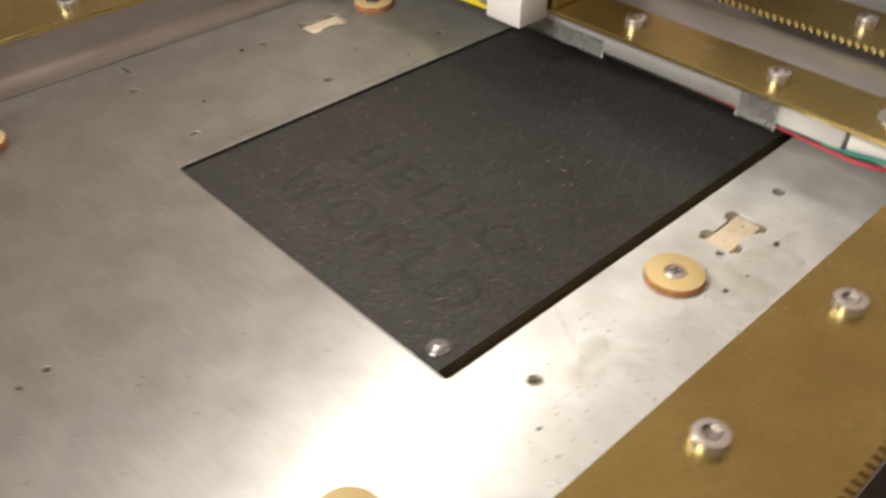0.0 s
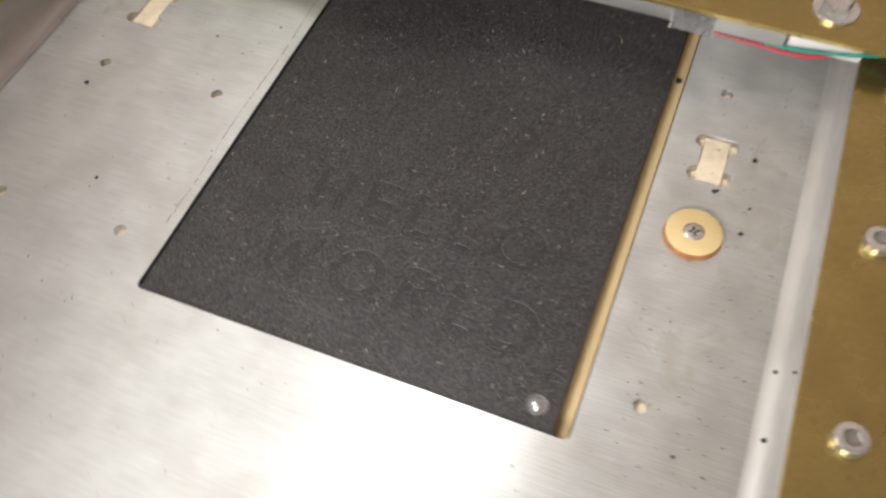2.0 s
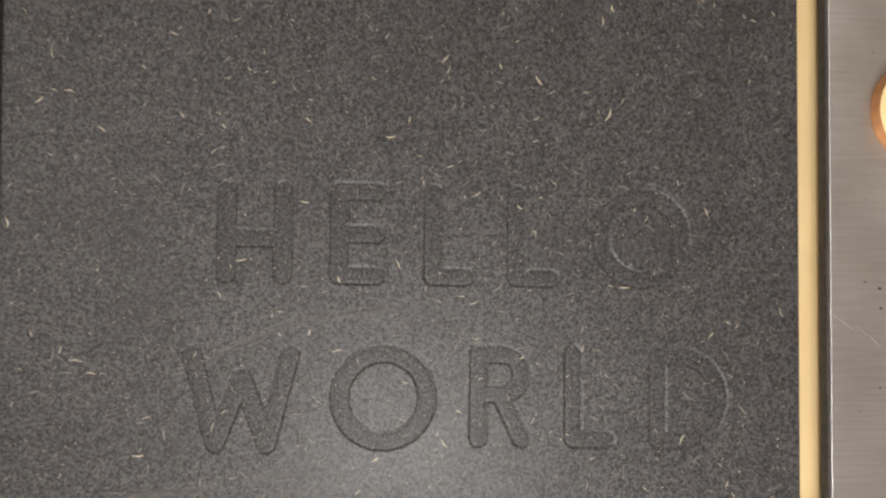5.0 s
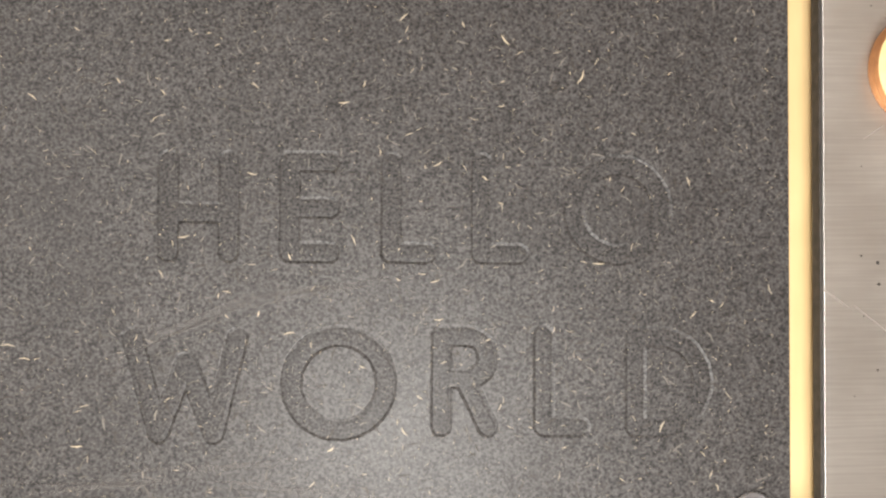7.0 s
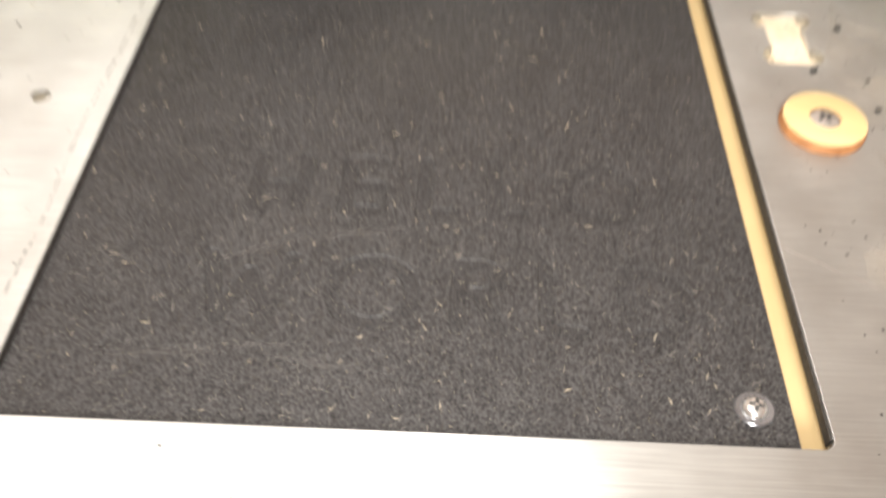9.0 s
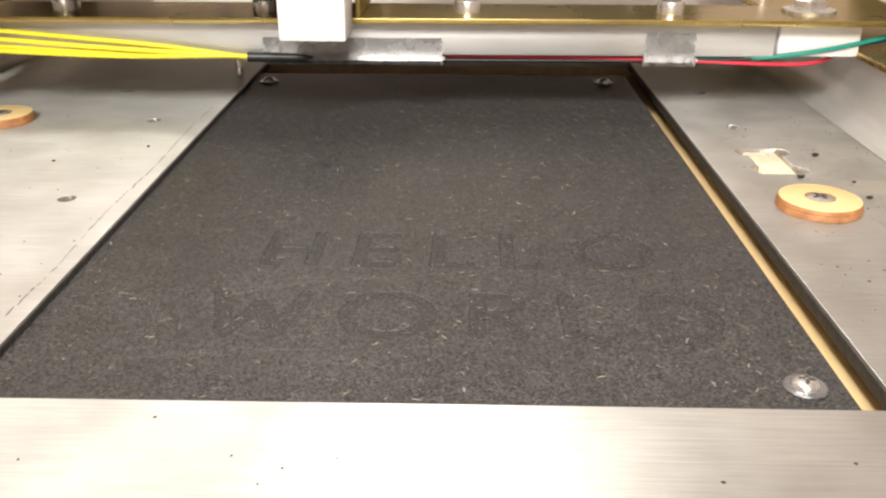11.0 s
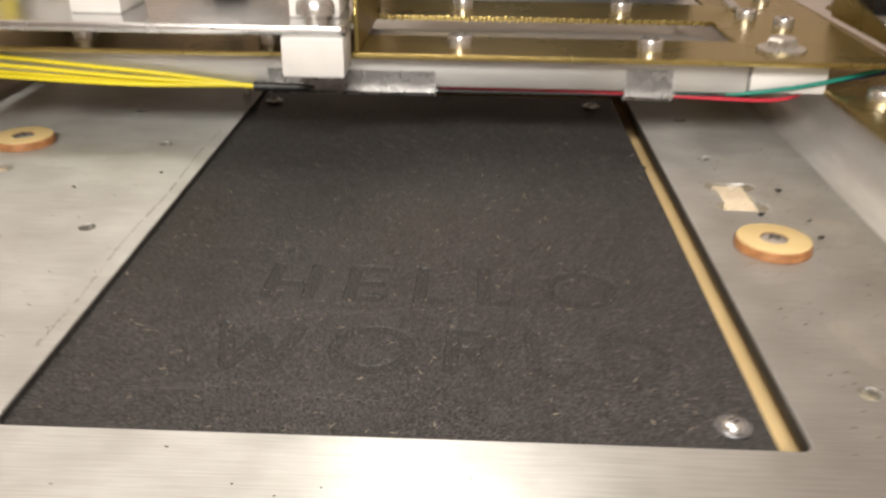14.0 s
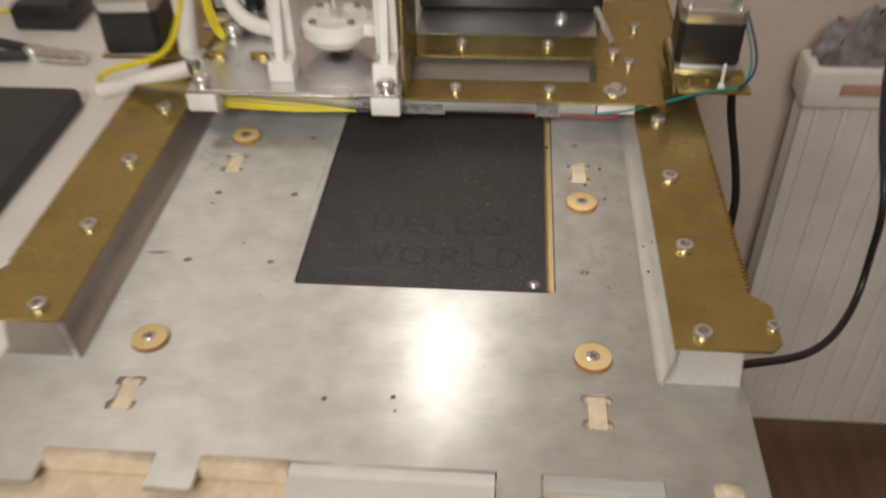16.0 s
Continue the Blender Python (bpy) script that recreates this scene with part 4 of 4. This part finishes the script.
part("floor", box(-0.0472, 0.0422, -0.261, -0.2251, -0.0079, -0.0012, 0.0005), PAPER, tray)
part("rim", box(-0.0472, 0.0422, -0.2250, -0.2188, -0.0044, -0.0006, 0.0005), PAPER, tray)
acr = empty("acrylic_strip")
tagged(acr, "clear acrylic strip with bright edges in front of the bed", "acrylic strip")
part("strip", box(0.0624, 0.1136, -0.2262, -0.2188, -0.0044, 0.0006, 0.0006), CLEAR, acr)


def pliers():
    top = empty("pliers", (-0.42, 0.285, -0.0750), -8)
    for s in (-1, 1):
        finish("handle", tube([(-0.10, s * 0.020, 0.006), (-0.05, s * 0.017, 0.006), (0.0, s * 0.004, 0.006)], 0.0052), SLATE, top, smooth=60)
        finish("jaw", tube([(0.0, -s * 0.002, 0.006), (0.02, -s * 0.006, 0.006), (0.055, -s * 0.002, 0.006)], 0.0048), STEEL, top, smooth=60)
    part("pivot", lathe([(0.009, 0), (0.009, 0.011), (0.007, 0.0125), (0, 0.0125)], 24), STEEL, top)
    return tagged(top, "steel pliers lying open on the white desk", "pliers")


pliers()
box1 = empty("control_box")
tagged(box1, "low black electronics box with wires on the desk", "electronics box")
part("shell", box(-0.470, -0.405, 0.345, 0.400, -0.0750, -0.0500, 0.003), BLACK, box1)
part("lid", box(-0.467, -0.408, 0.348, 0.397, -0.0500, -0.0480, 0.001), SLATE, box1)
wire([(-0.60, 0.36, -0.071), (-0.55, 0.375, -0.069), (-0.50, 0.36, -0.066), (-0.468, 0.372, -0.062)], 0.0024, YELLOW, "yellow cable plugged into the black box", "cable", "cable")
wire([(-0.164, 0.062, 0.100), (-0.168, 0.052, 0.075), (-0.183, 0.060, 0.050), (-0.206, 0.065, 0.040), (-0.236, 0.074, 0.030), (-0.252, 0.080, 0.018), (-0.250, 0.086, 0.004)], 0.0020, YELLOW, "yellow cable looping round the white arm", "cable", "cable")
wire([(-0.205, 0.18, 0.10), (-0.208, 0.165, 0.075), (-0.212, 0.155, 0.060)], 0.0020, RED, "red wire dropping behind the carriage", "wire")
for k in range(3):
    wire([(-0.182 + 0.004 * k, 0.138, 0.125), (-0.178 + 0.003 * k, 0.126 - 0.002 * k, 0.085), (-0.174 + 0.002 * k, 0.112, 0.060), (-0.166 + 0.002 * k, 0.100 + 0.002 * k, 0.046), (-0.158, 0.097 + 0.002 * k, 0.0425)], 0.0011, YELLOW,
         "yellow wire dropping behind the white arm", group="arm wires")
arm = empty("cable_guide")
tagged(arm, "jointed white plastic cable guide beside the carriage", "cable guide")
finish("lower_link", tube([(-0.246, 0.074, 0.0125), (-0.220, 0.076, 0.0190), (-0.182, 0.084, 0.0265)], 0.0062), WHITE, arm, smooth=50)
finish("upper_link", tube([(-0.186, 0.100, 0.024), (-0.188, 0.112, 0.060), (-0.184, 0.125, 0.120)], 0.0078), WHITE, arm, smooth=50)
part("joint", lathe([(0.010, 0), (0.010, 0.014), (0.008, 0.016), (0, 0.016)], 28), WHITE, arm, at=pose(-0.182, 0.106, 0.022, 90, 0, 0))
wire([(-0.168, 0.150, 0.120), (-0.166, 0.132, 0.080), (-0.158, 0.116, 0.056), (-0.138, 0.105, 0.0475), (-0.118, 0.102, 0.0475)], 0.0056, WHITE, "white flexible conduit bending down to the carriage", "conduit", "conduit")
clip = empty("steel_clip")
tagged(clip, "small steel clip where the cable guide meets the rail", "clip")
part("clip", box(-0.190, -0.176, 0.084, 0.096, 0.0192, 0.0300, 0.001), STEEL_DARK, clip)

# ---- the room: floor, walls, radiator ----
ZF = -0.82
tagged(part("floor", box(-2.2, 2.2, -2.4, 0.58, ZF - 0.05, ZF, 0), FLOOR), "brown wooden floor", "floor", kind="structure")
tagged(part("wall_back", box(-2.2, 2.2, 0.52, 0.60, ZF + 0.001, 1.75, 0), PAINT_WALL), "pinkish painted wall", "wall", kind="structure")
tagged(part("wall_front", box(-2.2, 2.2, -2.45, -2.38, ZF + 0.001, 1.75, 0), PAINT_WALL), "plain painted wall", "wall", kind="structure")
tagged(part("wall_left", box(-2.25, -2.2, -2.38, 0.52, ZF + 0.001, 1.75, 0), PAINT_WALL), "plain painted wall", "wall", kind="structure")
tagged(part("wall_right", box(2.2, 2.25, -2.38, 0.52, ZF + 0.001, 1.75, 0), PAINT_WALL), "plain painted wall", "wall", kind="structure")
tagged(part("ceiling", box(-2.2, 2.2, -2.38, 0.52, 1.70, 1.74, 0), DESK), "white ceiling", "ceiling", kind="structure")
tagged(part("baseboard", box(-2.2, 2.2, 0.503, 0.519, ZF + 0.001, ZF + 0.085, 0.003), DESK), "white painted baseboard", "baseboard", kind="structure")


def radiator():
    top = empty("radiator")
    x0, x1, y, z0, z1 = 0.366, 1.05, 0.420, -0.715, -0.136
    bm = bmesh.new()
    xs, k = [], x0 + 0.012
    while k < x1 - 0.03:
        xs += [(k, 0.0), (k + 0.0035, 0.0028), (k + 0.0075, 0.0028), (k + 0.011, 0.0)]
        k += 0.030
    pts = [(x0, 0.012), (x0, 0.002), (x0 + 0.003, 0.0)] + xs + [(x1 - 0.003, 0.0), (x1, 0.012)]
    lo = [bm.verts.new((px, y + dy, z0)) for px, dy in pts]
    hi = [bm.verts.new((px, y + dy, z1 - 0.05)) for px, dy in pts]
    for i in range(len(pts) - 1):
        bm.faces.new((lo[i], lo[i + 1], hi[i + 1], hi[i]))
    part("front_panel", bm, RADIATOR, top, "ribbed white front panel", smooth=20)
    part("core", box(x0 + 0.001, x1 - 0.001, y + 0.0125, y + 0.040, z0, z1 - 0.051, 0.002), RADIATOR, top)
    cover = part("top_cover", box(x0 - 0.006, x1 + 0.006, y - 0.008, y + 0.044, z1 - 0.05, z1, 0.006, 3), RADIATOR, top)
    # thin strip whose pinkish colour stands in for a reflection on the cover
    part("stripe", box(x0 + 0.030, x1 - 0.03, y - 0.0095, y - 0.0079, z1 - 0.031, z1 - 0.017, 0.0005), material("pinkish_reflection_stripe", (0.50, 0.30, 0.22), 0.5, 0.0), cover, "stripe with a pinkish reflection put into its colour")
    for x in (x0 + 0.32, x1 - 0.1):
        part("foot", box(x, x + 0.03, y + 0.015, y + 0.038, ZF + 0.0005, z0, 0.002), RADIATOR, top)
    return tagged(top, "ribbed white panel radiator standing below the window sill", "radiator")


radiator()


def cloth(at, size, seed, mat, name, label, category):
    bm = bmesh.new()
    n = 26
    noise.seed_set(seed)
    g = []
    for i in range(n):
        row = []
        for j in range(n):
            u, v = i / (n - 1) * 2 - 1, j / (n - 1) * 2 - 1
            r = max(abs(u), abs(v))
            h = size[2] * (1 - r ** 3) * (0.65 + 0.7 * noise.noise(Vector((u * 2.2, v * 2.2, seed))) + 0.25 * noise.noise(Vector((u * 6, v * 6, seed))))
            row.append(bm.verts.new((u * size[0] * (1 + 0.08 * noise.noise(Vector((v * 3, 1, seed)))), v * size[1] * (1 + 0.12 * noise.noise(Vector((u * 3, 4, seed)))), max(0.0005, h))))
        g.append(row)
    for i in range(n - 1):
        for j in range(n - 1):
            bm.faces.new((g[i][j], g[i + 1][j], g[i + 1][j + 1], g[i][j + 1]))
    ob = part(name, bm, mat, None, at=at, smooth=60)
    return tagged(ob, label, category)


RAG = material("mottled_grey_cloth", (0.30, 0.28, 0.27), 0.85, 0.0, (0.12, 0.11, 0.11), 60, 18, 0.9, 0.4, 200)
cloth((0.450, 0.440, -0.1355), (0.080, 0.022, 0.075), 4, RAG, "grey_cloth", "crumpled mottled grey cloth on the radiator", "cloth")
wire([(0.49, 0.44, -0.130), (0.472, 0.43, -0.075), (0.480, 0.44, -0.02), (0.478, 0.47, 0.03)], 0.004, WHITE, "white cable rising from the radiator top", "cable", "cable")
wire([(0.515, 0.44, -0.130), (0.500, 0.43, -0.085), (0.497, 0.45, -0.03), (0.50, 0.47, 0.02)], 0.004, WHITE, "white cable rising from the radiator top", "cable", "cable")
wire([(0.192, 0.100, 0.0335), (0.200, 0.126, 0.015), (0.204, 0.130, -0.022), (0.2145, 0.130, -0.055), (0.225, 0.130, -0.100), (0.227, 0.130, -0.123), (0.222, 0.128, -0.240)], 0.0032, CABLE, "black cable hanging down beside the desk", "cable", "cable")
wire([(0.1525, -0.128, -0.028), (0.1700, -0.120, -0.030), (0.2089, -0.0886, -0.060), (0.2451, -0.0536, -0.080), (0.2740, -0.0111, -0.080), (0.2755, -0.0007, -0.050), (0.2700, -0.010, 0.0), (0.270, 0.05, 0.03), (0.33, 0.20, 0.05), (0.47, 0.42, -0.130)], 0.0024, CABLE,
     "black cable looping from the machine towards the radiator", "cable", "cable")
DARKWOOD = material("dark_brown_wood", (0.075, 0.055, 0.045), 0.5, 0.0, (0.045, 0.032, 0.026), 60, 9, 0.7, 0.1, 160, (1, 0.12, 1))
cab = empty("low_cabinet")
tagged(cab, "dark brown wooden cabinet standing under the desk's edge", "cabinet")
part("carcass", box(-0.15, 0.205, 0.085, 0.420, ZF + 0.0005, -0.2300, 0.003), DARKWOOD, cab)
part("top", box(-0.155, 0.210, 0.080, 0.425, -0.2298, -0.2150, 0.003), material("worn_grey_laminate", (0.20, 0.19, 0.195), 0.5, 0.0, (0.16, 0.15, 0.155), 90, 12, 0.6, 0.08, 200), cab, "worn grey laminate top")
psu = empty("power_supply")
tagged(psu, "black power supply brick lying on the dark cabinet", "power supply")
part("case", box(0.1600, 0.1950, 0.098, 0.185, -0.2148, -0.1800, 0.003), BLACK, psu)
part("plug", box(0.1700, 0.1850, 0.185, 0.205, -0.2100, -0.1950, 0.002), BLACK, psu)
